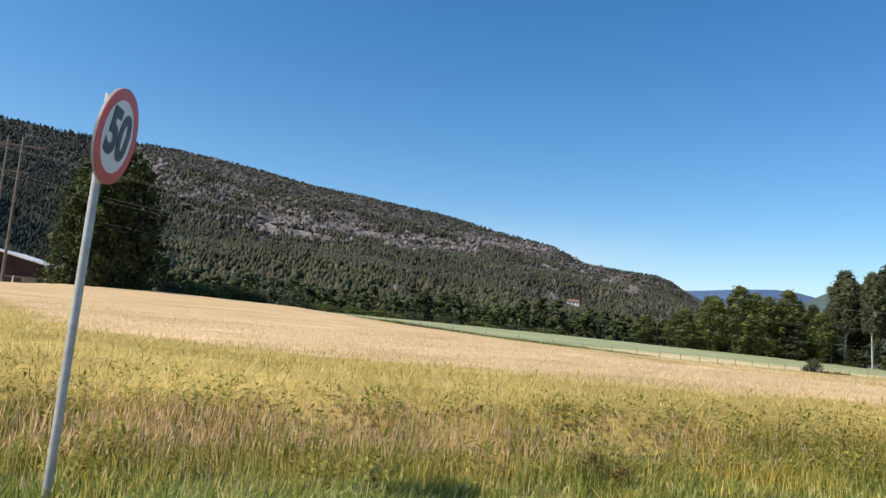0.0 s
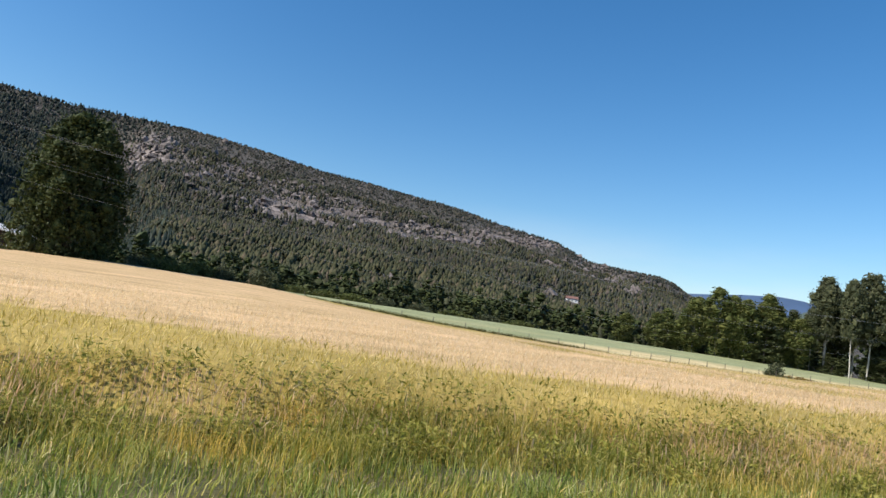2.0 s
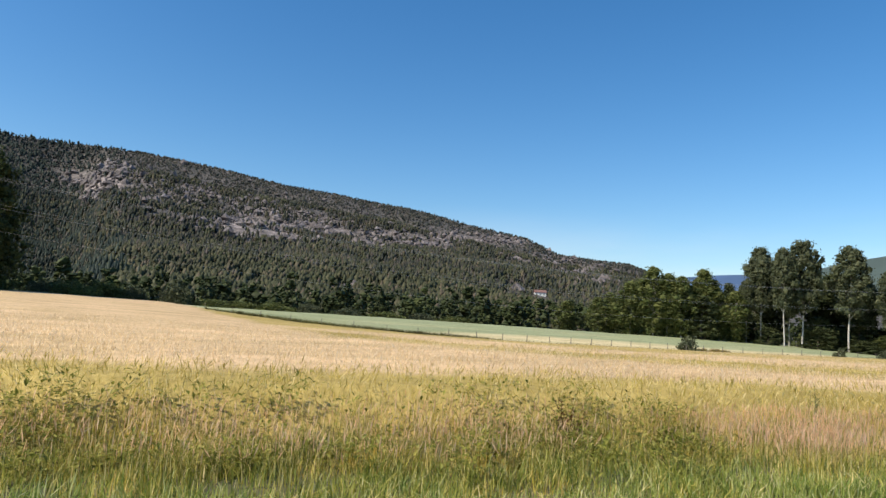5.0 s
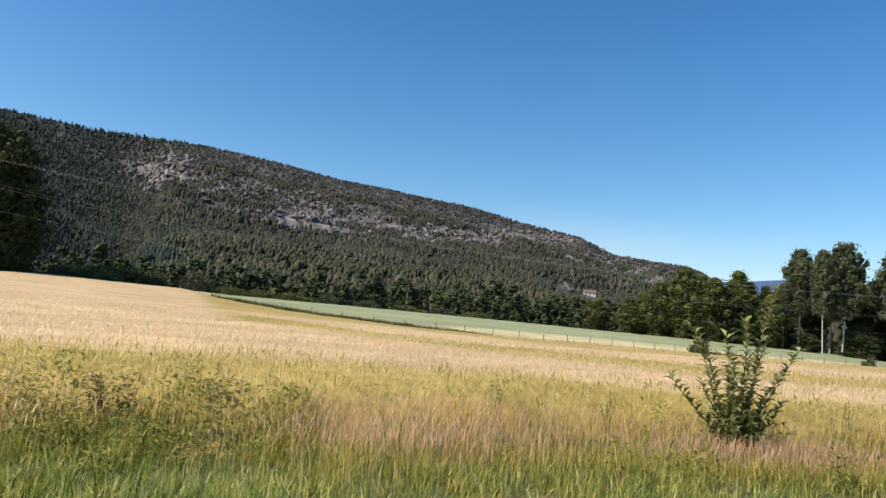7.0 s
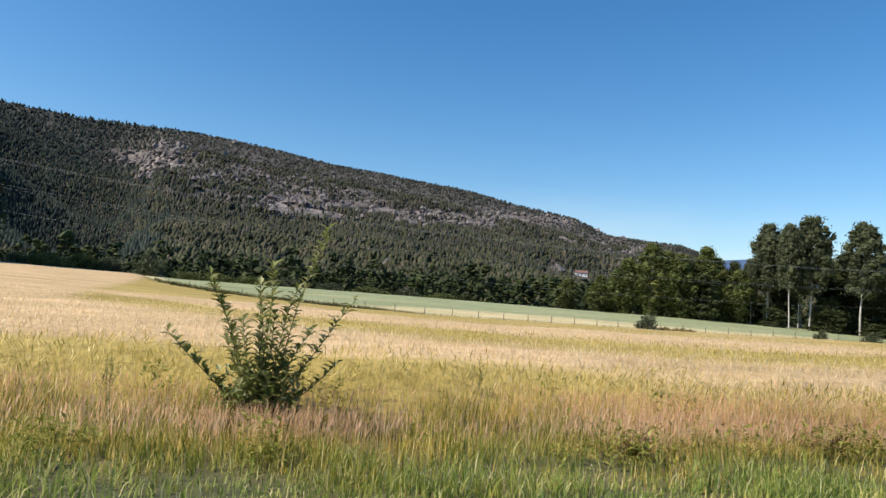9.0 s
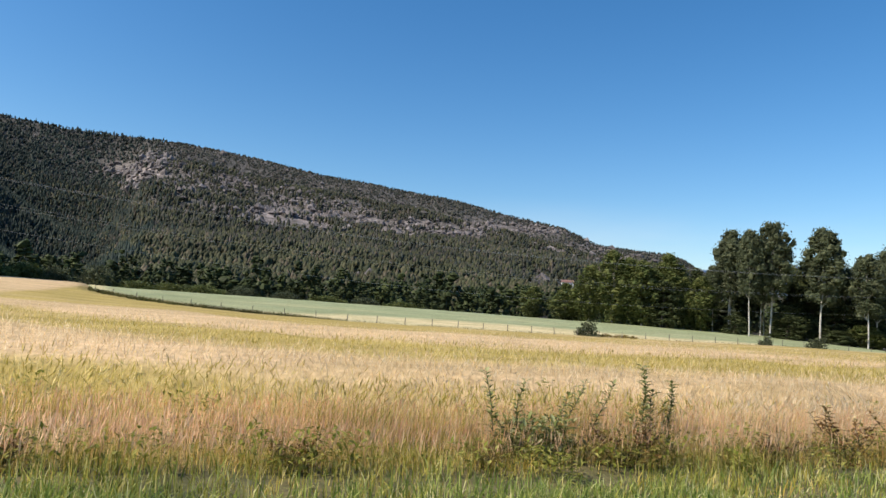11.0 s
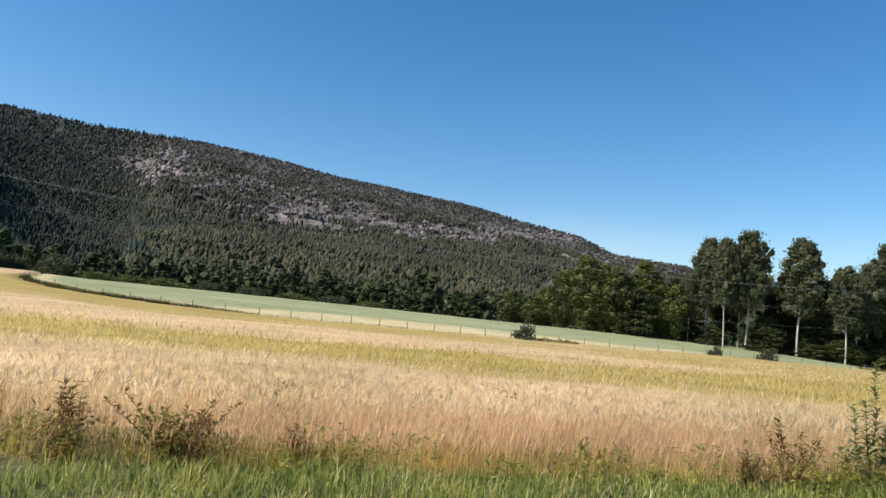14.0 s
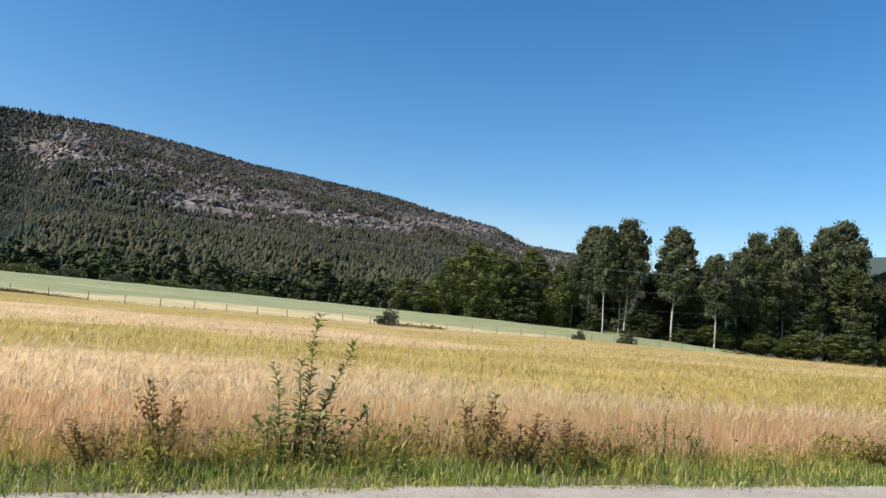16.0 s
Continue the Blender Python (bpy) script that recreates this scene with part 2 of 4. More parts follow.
def hill(x, y):
    r, az = np.hypot(x - 24, y), np.degrees(np.arctan2(x - 24, y))
    zr = np.interp(az, AZ_R, Z_R) - 1
    s = np.clip((r - 200) / 1400, 0, 1) ** 1.6
    back = 1 - 0.35 * np.clip((r - 1600) / 1500, 0, 1)
    swell = 7 * wave(x, y, 0.006, 5) + 3 * wave(x, y, 0.02, 6)
    bench = 0.10 * np.sin(s * 21 + 0.004 * x) * s * (1 - s) * 330
    hollow = smooth(-25, -11, az) * (1 - smooth(-10.5, -6.5, az))
    gully = (60 * np.exp(-((az + 26) / 8) ** 2) - 88 * hollow) * 4 * s * (1 - s)
    return np.maximum(zr, 0) * s * back + gully + (swell * 1.3 + bench) * smooth(260, 700, r) * smooth(0, 150, zr) * (1 - 0.7 * smooth(1300, 1600, r))


def ground_z(x, y):
    near = (corn_top(x, np.minimum(y, 113)) - HEAD) * smooth(8.4, 10.5, y) - 0.12 * np.exp(-((y - 7.9) / 0.6) ** 2)
    near = near - 0.03 * (1 - smooth(8, 9, y))
    k = smooth(113, 190, y)
    return near * (1 - k) + (hill(x, y) - 1.0) * k


def mesh_from(name, verts, faces, mats, smooth_faces=True):
    me = bpy.data.meshes.new(name)
    v = np.asarray(verts, dtype=np.float32)
    f = np.asarray(faces, dtype=np.int32)
    n = f.shape[1]
    me.vertices.add(len(v))
    me.vertices.foreach_set("co", v.ravel())
    me.loops.add(f.size)
    me.loops.foreach_set("vertex_index", f.ravel())
    me.polygons.add(len(f))
    me.polygons.foreach_set("loop_start", np.arange(0, f.size, n, dtype=np.int32))
    me.polygons.foreach_set("loop_total", np.full(len(f), n, dtype=np.int32))
    me.polygons.foreach_set("use_smooth", np.full(len(f), smooth_faces))
    for m in mats:
        me.materials.append(m)
    me.update(calc_edges=True)
    me.validate()
    return me


def sheet(name, xs, ys, height, mats):
    gx, gy = np.meshgrid(xs, ys)
    v = np.stack([gx, gy, height(gx, gy)], -1).reshape(-1, 3)
    w = len(xs)
    i = (np.arange(len(ys) - 1)[:, None] * w + np.arange(w - 1)[None, :]).ravel()
    return new(name, mesh_from(name, v, np.stack([i, i + 1, i + 1 + w, i + w], -1), mats))


def attribute(ob, name, values):
    ob.data.attributes.new(name, "FLOAT", "POINT").data.foreach_set("value", np.asarray(values, dtype=np.float32).ravel())


def coords(ob):
    a = np.empty(len(ob.data.vertices) * 3, dtype=np.float32)
    ob.data.vertices.foreach_get("co", a)
    return a.reshape(-1, 3)


def rocky(az, z):
    """How bare the hillside is at that bearing and height above the valley."""
    out = np.zeros_like(az)
    for a, h, sa, sh, k in ((-6.3, 282, 1.3, 14, 1.0), (-7.8, 252, 1.8, 17, 1.0), (-8.6, 228, 1.2, 10, 0.6), (-4.0, 262, 1.0, 12, 0.6), (-1.0, 258, 1.8, 13, 0.75), (2.4, 246, 1.6, 10, 0.6), (-3, 205, 1.6, 9, 0.4),
                            (2.2, 196, 1.7, 22, 1.0), (5.5, 196, 2.4, 20, 0.9), (9.0, 196, 2.6, 14, 0.75), (13.2, 192, 2.6, 12, 0.8), (16.5, 180, 2.4, 8, 1.0), (19.5, 196, 2.2, 9, 0.8), (23, 196, 2.0, 8, 0.85),
                            (-4, 245, 4.5, 30, 0.42), (4.5, 212, 6.0, 30, 0.46), (15, 194, 7.0, 18, 0.42), (26, 150, 5.0, 22, 0.3), (13, 172, 2.2, 5, 0.8), (10.0, 66, 0.9, 5, 0.9), (29, 128, 1.6, 6, 0.8), (31.5, 112, 1.4, 5, 0.9), (24, 70, 1.0, 4, 0.6)):
        out = np.maximum(out, k * np.exp(-((az - a) / (sa * 1.2)) ** 2 - ((z - h) / (sh * 1.2)) ** 2))
    return out


gx = np.concatenate([np.linspace(-4600, -700, 24), np.linspace(-660, -90, 36), np.arange(-80, 190, 2.0), np.linspace(195, 900, 60), np.linspace(940, 4600, 30)])
gy = np.concatenate([np.linspace(-2500, -60, 14), np.array([-30, -12, -8, -4, 0, 3, 5, 5.6]), np.arange(5.8, 12, 0.3), np.arange(12, 118, 3.0), np.linspace(122, 400, 34), np.linspace(415, 1750, 80), np.linspace(1800, 4800, 14)])


def m_hillside():
    m, n, l, b = material("hillside", 0.9)
    at = n.new("ShaderNodeAttribute")
    at.attribute_name = "bare"
    rock = ramp_of(n, [(0.34, (0.06, 0.048, 0.045)), (0.47, (0.19, 0.155, 0.14)), (0.62, (0.40, 0.335, 0.315))])
    l.new(noise_of(n, l, 0.06, 6, (1, 1, 1.4), 0.7), rock.inputs[0])
    floor = ramp_of(n, [(0.3, (0.045, 0.043, 0.034)), (0.7, (0.10, 0.083, 0.070))])
    l.new(noise_of(n, l, 0.02, 6), floor.inputs[0])
    edge = n.new("ShaderNodeMath")
    edge.operation = "MULTIPLY_ADD"
    l.new(noise_of(n, l, 0.05, 5, (1, 1, 1), 0.7), edge.inputs[0])
    edge.inputs[1].default_value = 1.4
    edge.inputs[2].default_value = -0.7
    add = n.new("ShaderNodeMath")
    add.operation, add.use_clamp = "ADD", True
    l.new(edge.outputs[0], add.inputs[0])
    l.new(at.outputs["Fac"], add.inputs[1])
    l.new(blend(n, l, floor.outputs[0], rock.outputs[0], add.outputs[0]), b.inputs["Base Color"])
    bumped(n, l, b, noise_of(n, l, 0.09, 6, (1, 1, 0.6), 0.7), 1.0, 6.0)
    return m


M_HILL = m_hillside()
ground = sheet("ground", gx, gy, ground_z, [M_SOIL, M_HILL])
gc = coords(ground)
g_az = np.degrees(np.arctan2(gc[:, 0] - 24, gc[:, 1]))
g_r = np.hypot(gc[:, 0] - 24, gc[:, 1])
attribute(ground, "bare", rocky(g_az, gc[:, 2] * 1600 / np.maximum(g_r, 300)))
mid_y = np.array([p.center.y for p in ground.data.polygons])
ground.data.polygons.foreach_set("material_index", (mid_y > 116).astype(np.int32))
tagged(ground, "rolling valley ground rising to a rocky hill", "ground", kind="structure")

EDGE_X, EDGE_Y = [-60, 36, 44, 46.5, 49, 51.5, 54, 60, 120], [4.6, 4.72, 5.45, 5.62, 5.8, 5.85, 5.75, 5.7, 5.7]


def edge(x):
    return np.interp(x, EDGE_X, EDGE_Y)


road = sheet("road", np.arange(-60, 121, 4.0), np.array([-3.6, -1.2, 1.2, 3.0, 4.3]), lambda x, y: 0.035 - 0.004 * np.abs(y - 0.8), [M_ASPHALT])
for rv in road.data.vertices:
    if rv.co.y > 4:
        rv.co.y = float(edge(rv.co.x)) - 0.42
tagged(road, "worn pale grey asphalt road", "road", kind="structure")
ex = np.arange(-60, 121, 0.25)
shoulder = sheet("road_shoulder", ex, np.array([-0.55, -0.3, -0.1, 0.08, 0.3]), lambda x, y: 0.018 - 0.05 * smooth(-0.1, 0.35, y + 0.10 * wave(x, x * 0, 1.7, 8)) + 0.004 * wave(x, y * 9, 5, 9), [M_GRAVEL])
for rv in shoulder.data.vertices:
    rv.co.y += float(edge(rv.co.x))
tagged(shoulder, "narrow pale gravel shoulder beside the asphalt", "road shoulder", kind="structure")

# ---- corn and grass ----
Y_LOW_X, Y_LOW = [-40, -9, -3, 3, 7, 11, 15, 20, 24, 27, 30, 33, 38, 44], [70, 34, 19.5, 16, 14.5, 12.8, 12, 12.6, 12.4, 11.8, 11, 10, 8.5, 5]
Y_UP_X, Y_UP = [-40, 12, 16, 19, 21, 26, 29, 32, 35, 41, 45, 49, 52, 55, 60, 70], [130, 125, 75, 40, 29, 23, 19.5, 16, 14, 12.2, 11.2, 11, 9.8, 9.2, 8.6, 8.2]
S2_X, S2_LOW, S2_UP = [20, 26, 30, 33, 37, 41, 46, 50, 55, 60], [38, 31, 26, 22, 20, 19.5, 19, 18.5, 17.5, 19], [42, 44, 45, 40, 34.5, 34.5, 35, 32.5, 28, 20]
Y_EDGE_X, Y_EDGE = [-80, 8, 13, 18, 22, 27, 32, 38, 45, 56, 69, 93, 130, 180], [135, 125, 104, 80, 72, 66.5, 62, 59.5, 60, 62, 64, 62, 56, 50]


def ripeness(x, y):
    low = smooth(-0.9, 0.9, y - np.interp(x, Y_LOW_X, Y_LOW) + 0.6 * wave(x, y, 0.5, 11))
    up = 1 - smooth(-0.07, 0.07, y / np.interp(x, Y_UP_X, Y_UP) - 1 + 0.035 * wave(x, y, 0.35, 12))
    y2 = y * (1 + 0.03 * wave(x, y, 0.3, 14))
    second = smooth(-0.8, 0.8, y2 - np.interp(x, S2_X, S2_LOW)) * (1 - smooth(-1.5, 1.5, y2 - np.interp(x, S2_X, S2_UP))) * (1 - smooth(54, 60, x))
    v = y + 0.10 * x + 0.9 * wave(x, y, 0.08, 13)
    strips = 0.8 * smooth(0.3, 0.9, np.sin(v * 0.75) + 0.4 * wave(x, y, 0.12, 15)) * smooth(44, 54, x) * smooth(13, 18, y)
    dry = 0.35 * smooth(0.2, 0.9, wave(x * 0.3, y, 0.9, 16))
    return np.clip(low * up + (1 - up) * np.maximum(np.maximum(second, strips), dry * 0.8) + low * (1 - low) * 0.2, 0, 1) * (1 - 0.12 * smooth(0.3, 0.9, wave(x, y, 0.7, 17)))


def m_crop(name, green, ripe, grain):
    m, n, l, b = material(name, 0.8)
    at = n.new("ShaderNodeAttribute")
    at.attribute_name = "ripe"
    col = blend(n, l, green, ripe, at.outputs["Fac"])
    shade = ramp_of(n, [(0.28, (0.52, 0.52, 0.40)), (0.72, (1.18, 1.16, 1.14))])
    l.new(noise_of(n, l, 0.5, 6, (0.35, 1, 1), 0.65), shade.inputs[0])
    g = noise_of(n, l, grain, 3, (1, 0.5, 1), 0.7)
    fine = ramp_of(n, [(0.3, (0.6, 0.58, 0.5)), (0.65, (1.1, 1.1, 1.1))])
    l.new(g, fine.inputs[0])
    for r in (shade, fine):
        mul = n.new("ShaderNodeMix")
        mul.data_type, mul.blend_type = "RGBA", "MULTIPLY"
        mul.inputs["Factor"].default_value = 0.8
        l.new(col, mul.inputs["A"])
        l.new(r.outputs[0], mul.inputs["B"])
        col = mul.outputs["Result"]
    l.new(col, b.inputs["Base Color"])
    b.inputs["Specular IOR Level"].default_value = 0.1
    bumped(n, l, b, g, 0.6, 0.08)
    return m


M_CROP = m_crop("standing_barley", (0.465, 0.35, 0.12), (0.67, 0.475, 0.285), 7.0)
M_GREEN = m_crop("green_crop", (0.34, 0.37, 0.215), (0.68, 0.56, 0.34), 5.0)
cx = np.arange(-75, 186, 1.0)
cy = np.concatenate([np.arange(8.5, 30, 0.5), np.arange(30, 60, 1.0), np.arange(60, 117, 1.5)])


def crop_z(x, y):
    rise = smooth(8.7, 10.3, y + 0.5 * wave(x, y, 0.8, 23))
    z = corn_top(x, y) - 0.06 + 0.05 * wave(x, y, 1.1, 21) * (1 - 0.7 * smooth(22, 45, y))
    return np.where(y > np.interp(x, Y_EDGE_X, Y_EDGE), ground_z(x, y) - 0.3, z * rise + (ground_z(x, y) - 0.06) * (1 - rise))


barley = sheet("barley_field", cx, cy, crop_z, [M_CROP])
bc = coords(barley)
attribute(barley, "ripe", ripeness(bc[:, 0], bc[:, 1]))
tagged(barley, "standing barley ripening from yellow-green to pale straw", "crop", kind="stuff")


def green_z(x, y):
    z = corn_top(x, y) - 0.22 + 0.02 * wave(x, y, 1.5, 22)
    return np.where(y < np.interp(x, Y_EDGE_X, Y_EDGE) + 1.2, ground_z(x, y) - 0.3, z)


green = sheet("green_field", np.arange(0, 186, 1.5), np.arange(50, 118, 1.0), green_z, [M_GREEN])
nc = coords(green)
e_dist = nc[:, 1] - np.interp(nc[:, 0], Y_EDGE_X, Y_EDGE)
attribute(green, "ripe", np.clip(smooth(1, 3, e_dist) * (1 - smooth(8, 13, e_dist * (1 - 0.45 * smooth(30, 46, nc[:, 0]) * (1 - smooth(70, 85, nc[:, 0]))) + 2 * wave(nc[:, 0], nc[:, 1], 0.1, 31))) * 0.95 + 0.15 * wave(nc[:, 0], nc[:, 1] * 2, 0.12, 32), 0, 1))
tagged(green, "pale green crop field with a yellower margin", "crop", kind="stuff")

rng = np.random.RandomState(7)


def blades(name, x, y, h, width, lean, mats, head=None, label="", z0=None, sway=0.0):
    """Bent tapering stalks in one mesh; head: length and width of a seed head at the top."""
    k = len(x)
    z = ground_z(x, y) - 0.02 if z0 is None else z0
    a = rng.uniform(0, 2 * math.pi, k)
    side = np.stack([np.cos(a), np.sin(a), 0 * a], -1)
    b = rng.uniform(0, 2 * math.pi, k)
    ln = np.abs(rng.normal(0, lean, k)) * h
    bend = np.stack([np.cos(b) * ln + 0.03 * h, np.sin(b) * ln, 0 * b], -1)
    if sway:
        bend[:, 0] += sway * h * wave(x, y, 2.6, 81)
        bend[:, 1] += sway * h * wave(x, y, 2.9, 82)
    base = np.stack([x, y, z], -1)
    up = np.array([0, 0, 1.0])
    p1 = base + bend * 0.3 + up * (h * 0.55)[:, None]
    p2 = base + bend + up * (h * (1 - 0.25 * (ln / h) ** 2))[:, None]
    w = side * width[:, None] / 2
    parts = [base - w, base + w, p1 + w * 0.8, p1 - w * 0.8, p2]
    faces4 = np.array([[0, 1, 2], [0, 2, 3], [3, 2, 4]])
    if head is not None:
        hl, hw = head
        d = p2 - p1
        d = d / np.linalg.norm(d, axis=1)[:, None] + bend / np.maximum(h, 0.1)[:, None] * 0.8
        d = d / np.linalg.norm(d, axis=1)[:, None]
        s2 = side * (hw * rng.uniform(0.7, 1.3, k))[:, None] / 2
        ll = (hl * rng.uniform(0.7, 1.25, k))[:, None]
        mid = p2 + d * ll * 0.45
        parts += [p2 - d * 0.02, mid + s2, p2 + d * ll, mid - s2]
        faces4 = np.concatenate([faces4, np.array([[5, 6, 7], [5, 7, 8]])])
    n = len(parts)
    v = np.stack(parts, 1).reshape(-1, 3)
    f = (faces4[None] + (np.arange(k) * n)[:, None, None]).reshape(-1, 3)
    me = mesh_from(name, v, f, mats, False)
    if head is not None and len(mats) > 1:
        pat = np.array([0, 0, 0, 1, 1], dtype=np.int32)
        me.polygons.foreach_set("material_index", np.tile(pat, k))
    ob = new(name, me)
    return tagged(ob, label, "grass", kind="stuff")


def spread(k, x0, x1, y0, y1, power=1.0):
    return rng.uniform(x0, x1, k), y0 + (y1 - y0) * rng.uniform(0, 1, k) ** power


# short green verge grass in tussocks
def chance(x, p):
    return rng.uniform(0, 1, len(x)) < p


x, y = spread(140000, -6, 64, 4.65, 7.0, 1.0)
off = y - edge(x)
keep = (off > 0.05 + 0.12 * wave(x, x * 0, 1.9, 41)) & chance(x, 0.7 + 0.4 * wave(x, y, 1.5, 42)) & chance(x, 1 - (0.7 + 0.22 * smooth(24, 30, x)) * smooth(0.8, 1.5, off))
x, y, off = x[keep], y[keep], off[keep]
h = (0.075 + 0.05 * smooth(0, 1.0, off) + 0.075 * wave(x, y, 1.9, 43)) * rng.uniform(0.6, 1.4, len(x)) + 0.055
blades("verge_grass", x, y, np.maximum(h, 0.05), rng.uniform(0.008, 0.016, len(x)), 0.6, [M_GRASS], label="short green roadside grass in tussocks")
# taller yellow-green grass behind it
x, y = spread(80000, -8, 66, 5.6, 9.7)
keep = chance(x, (0.6 + 0.75 * wave(x, y, 2.3, 46)) * (0.25 + 0.75 * smooth(0.5, 1.3, y - edge(x)))) & (y - edge(x) > 0.3)
x, y = x[keep], y[keep]
h = rng.uniform(0.14, 0.42, len(x)) * (0.55 + 0.5 * smooth(6.0, 7.8, y)) * (1 + 0.45 * wave(x, y, 2.3, 46)) * (1 - 0.25 * smooth(30, 38, x)) + 0.12 * smooth(8.4, 9.3, y)
blades("undergrowth_grass", x, y, h, rng.uniform(0.006, 0.013, len(x)), 0.42, [M_MEADOW], label="coarse yellow-green grass behind the verge")
# rank green grass and leaves on the shadier stretch of the verge
x, y = spread(95000, -8, 40, 5.3, 9.6)
keep = chance(x, (0.5 + 0.8 * wave(x, y, 2.0, 86)) * (1 - 0.7 * smooth(25, 31, x)) * (1 - 0.35 * smooth(8.2, 9.2, y)))
x, y = x[keep], y[keep]
h = rng.uniform(0.14, 0.36, len(x)) * (0.6 + 0.6 * smooth(6.0, 8.4, y)) * (1 + 0.5 * wave(x, y, 2.0, 86))
blades("coarse_grass", x, y, np.maximum(h, 0.06), rng.uniform(0.007, 0.016, len(x)), 0.5, [M_COARSE], label="rank green grass in uneven tussocks in the verge", sway=0.3)
# tall ripe grass with reddish heads, in drifts
x, y = spread(90000, -8, 66, 6.7, 8.9, 0.9)
drift = np.interp(x, [-8, -1.5, 0, 2, 4, 5.7, 6.6, 11, 12.5, 14, 15, 16.5, 18, 19.5, 21, 22.5, 27, 30, 66], [0.5, 0.6, 0.5, 0.5, 0.6, 0.6, 0.06, 0.06, 0.25, 0.15, 0.45, 0.15, 0.2, 0.35, 0.25, 0.7, 0.8, 0.95, 0.9])
keep = chance(x, drift * (0.62 + 0.55 * wave(x, y, 0.7, 44)))
x, y = x[keep], y[keep]
h = rng.uniform(0.30, 0.54, len(x)) * (1 - 0.2 * smooth(22, 26, x) * (1 - smooth(35, 39, x)) - 0.22 * smooth(46, 50, x)) * (0.65 + 0.35 * smooth(6.7, 7.8, y)) * (1 + 0.12 * wave(x, y, 0.9, 45))
blades("tall_grass", x, y, h, rng.uniform(0.0025, 0.005, len(x)), 0.17, [M_HAY, M_PANICLE], head=(0.15, 0.009), label="tall dry roadside grass with soft reddish seed heads")
# rough grass along the field boundary, coloured dark for the shaded ditch bank
x = np.concatenate([rng.uniform(16, 42, 9000), rng.uniform(42, 120, 5000)])
y = np.interp(x, Y_EDGE_X, Y_EDGE) + rng.uniform(0.0, 1.3, len(x))
blades("boundary_grass", x, y, rng.uniform(0.35, 0.72, len(x)), rng.uniform(0.03, 0.06, len(x)), 0.3, [M_MEADOW_SHADED], label="rough grass along the field boundary, ditch bank shade put into its dark colour", z0=corn_top(x, y) - HEAD + 0.08 + 0.20 * (1 - smooth(33, 44, x)) * smooth(15, 20, x))
# barley ears standing out of the near crop
x, y = spread(185000, -18, 100, 7.7, 38, 2.0)
keep = (x > -3 - 0.42 * y) & (x < 50 + 1.6 * y) & (y > 8.8 - 1.1 * smooth(28, 36, x)) & (rng.uniform(0, 1, len(x)) < 1 - 0.85 * smooth(18, 38, y))
x, y = x[keep], y[keep]
r = ripeness(x, y) + rng.normal(0, 0.18, len(x))
for nm, sel, mats, lab in (("ripe_barley", r > 0.5, 0, "pale straw-coloured nodding barley ears"), ("unripe_barley", r <= 0.5, 1, "yellow-green barley ears")):
    sx, sy = x[sel], y[sel]
    top = corn_top(sx, sy) - 0.01 + 0.055 * wave(sx, sy, 2.4, 83) + rng.normal(0.0, 0.045, len(sx)) - 0.12 * (1 - smooth(8.8, 10, sy))
    z0 = np.maximum(ground_z(sx, sy), top - 0.45)
    mm = leafy(nm, [(0.0, (0.68, 0.50, 0.27)), (0.5, (0.83, 0.64, 0.40)), (1.0, (0.90, 0.76, 0.54))], 0.5, 0.62, patch_stops=SOFT) if mats == 0 else leafy(nm, [(0.0, (0.30, 0.245, 0.045)), (0.4, (0.54, 0.425, 0.115)), (0.75, (0.76, 0.595, 0.225)), (1.0, (0.90, 0.74, 0.42))], 0.5, 0.6, patch_stops=SOFT)
    ob = blades(nm, sx, sy, np.maximum(top - z0, 0.1), rng.uniform(0.003, 0.006, len(sx)), 0.34, [mm], head=(0.13, 0.014), label=lab, z0=z0, sway=0.25)
    ob["category"] = "crop"


# ---- trees ----
def empty(name, m, label, category, group=""):
    ob = new(name)
    ob.empty_display_size = 0.2
    ob.matrix_world = m
    return tagged(ob, label, category, group)


def part(name, me, parent, label=""):
    ob = new(name, me)
    ob.parent = parent
    return tagged(ob, label)


def tube(points, radii, sides=7):
    """Vertices and triangles of a tapering tube through the points."""
    pts = [Vector(p) for p in points]
    v, f = [], []
    for i, p in enumerate(pts):
        d = (pts[min(i + 1, len(pts) - 1)] - pts[max(i - 1, 0)]).normalized()
        a = d.orthogonal().normalized()
        b = d.cross(a)
        for s in range(sides):
            t = 2 * math.pi * s / sides
            v.append(p + (a * math.cos(t) + b * math.sin(t)) * radii[i])
        if i:
            o = (i - 1) * sides
            for s in range(sides):
                q = (s + 1) % sides
                f += [(o + s, o + q, o + sides + q), (o + s, o + sides + q, o + sides + s)]
    return [tuple(p) for p in v], f


def tubes(name, list_of, mat, sides=7):
    v, f = [], []
    for pts, rad in list_of:
        a, b = tube(pts, rad, sides)
        f += [tuple(i + len(v) for i in t) for t in b]
        v += a
    return mesh_from(name, v, f, [mat])


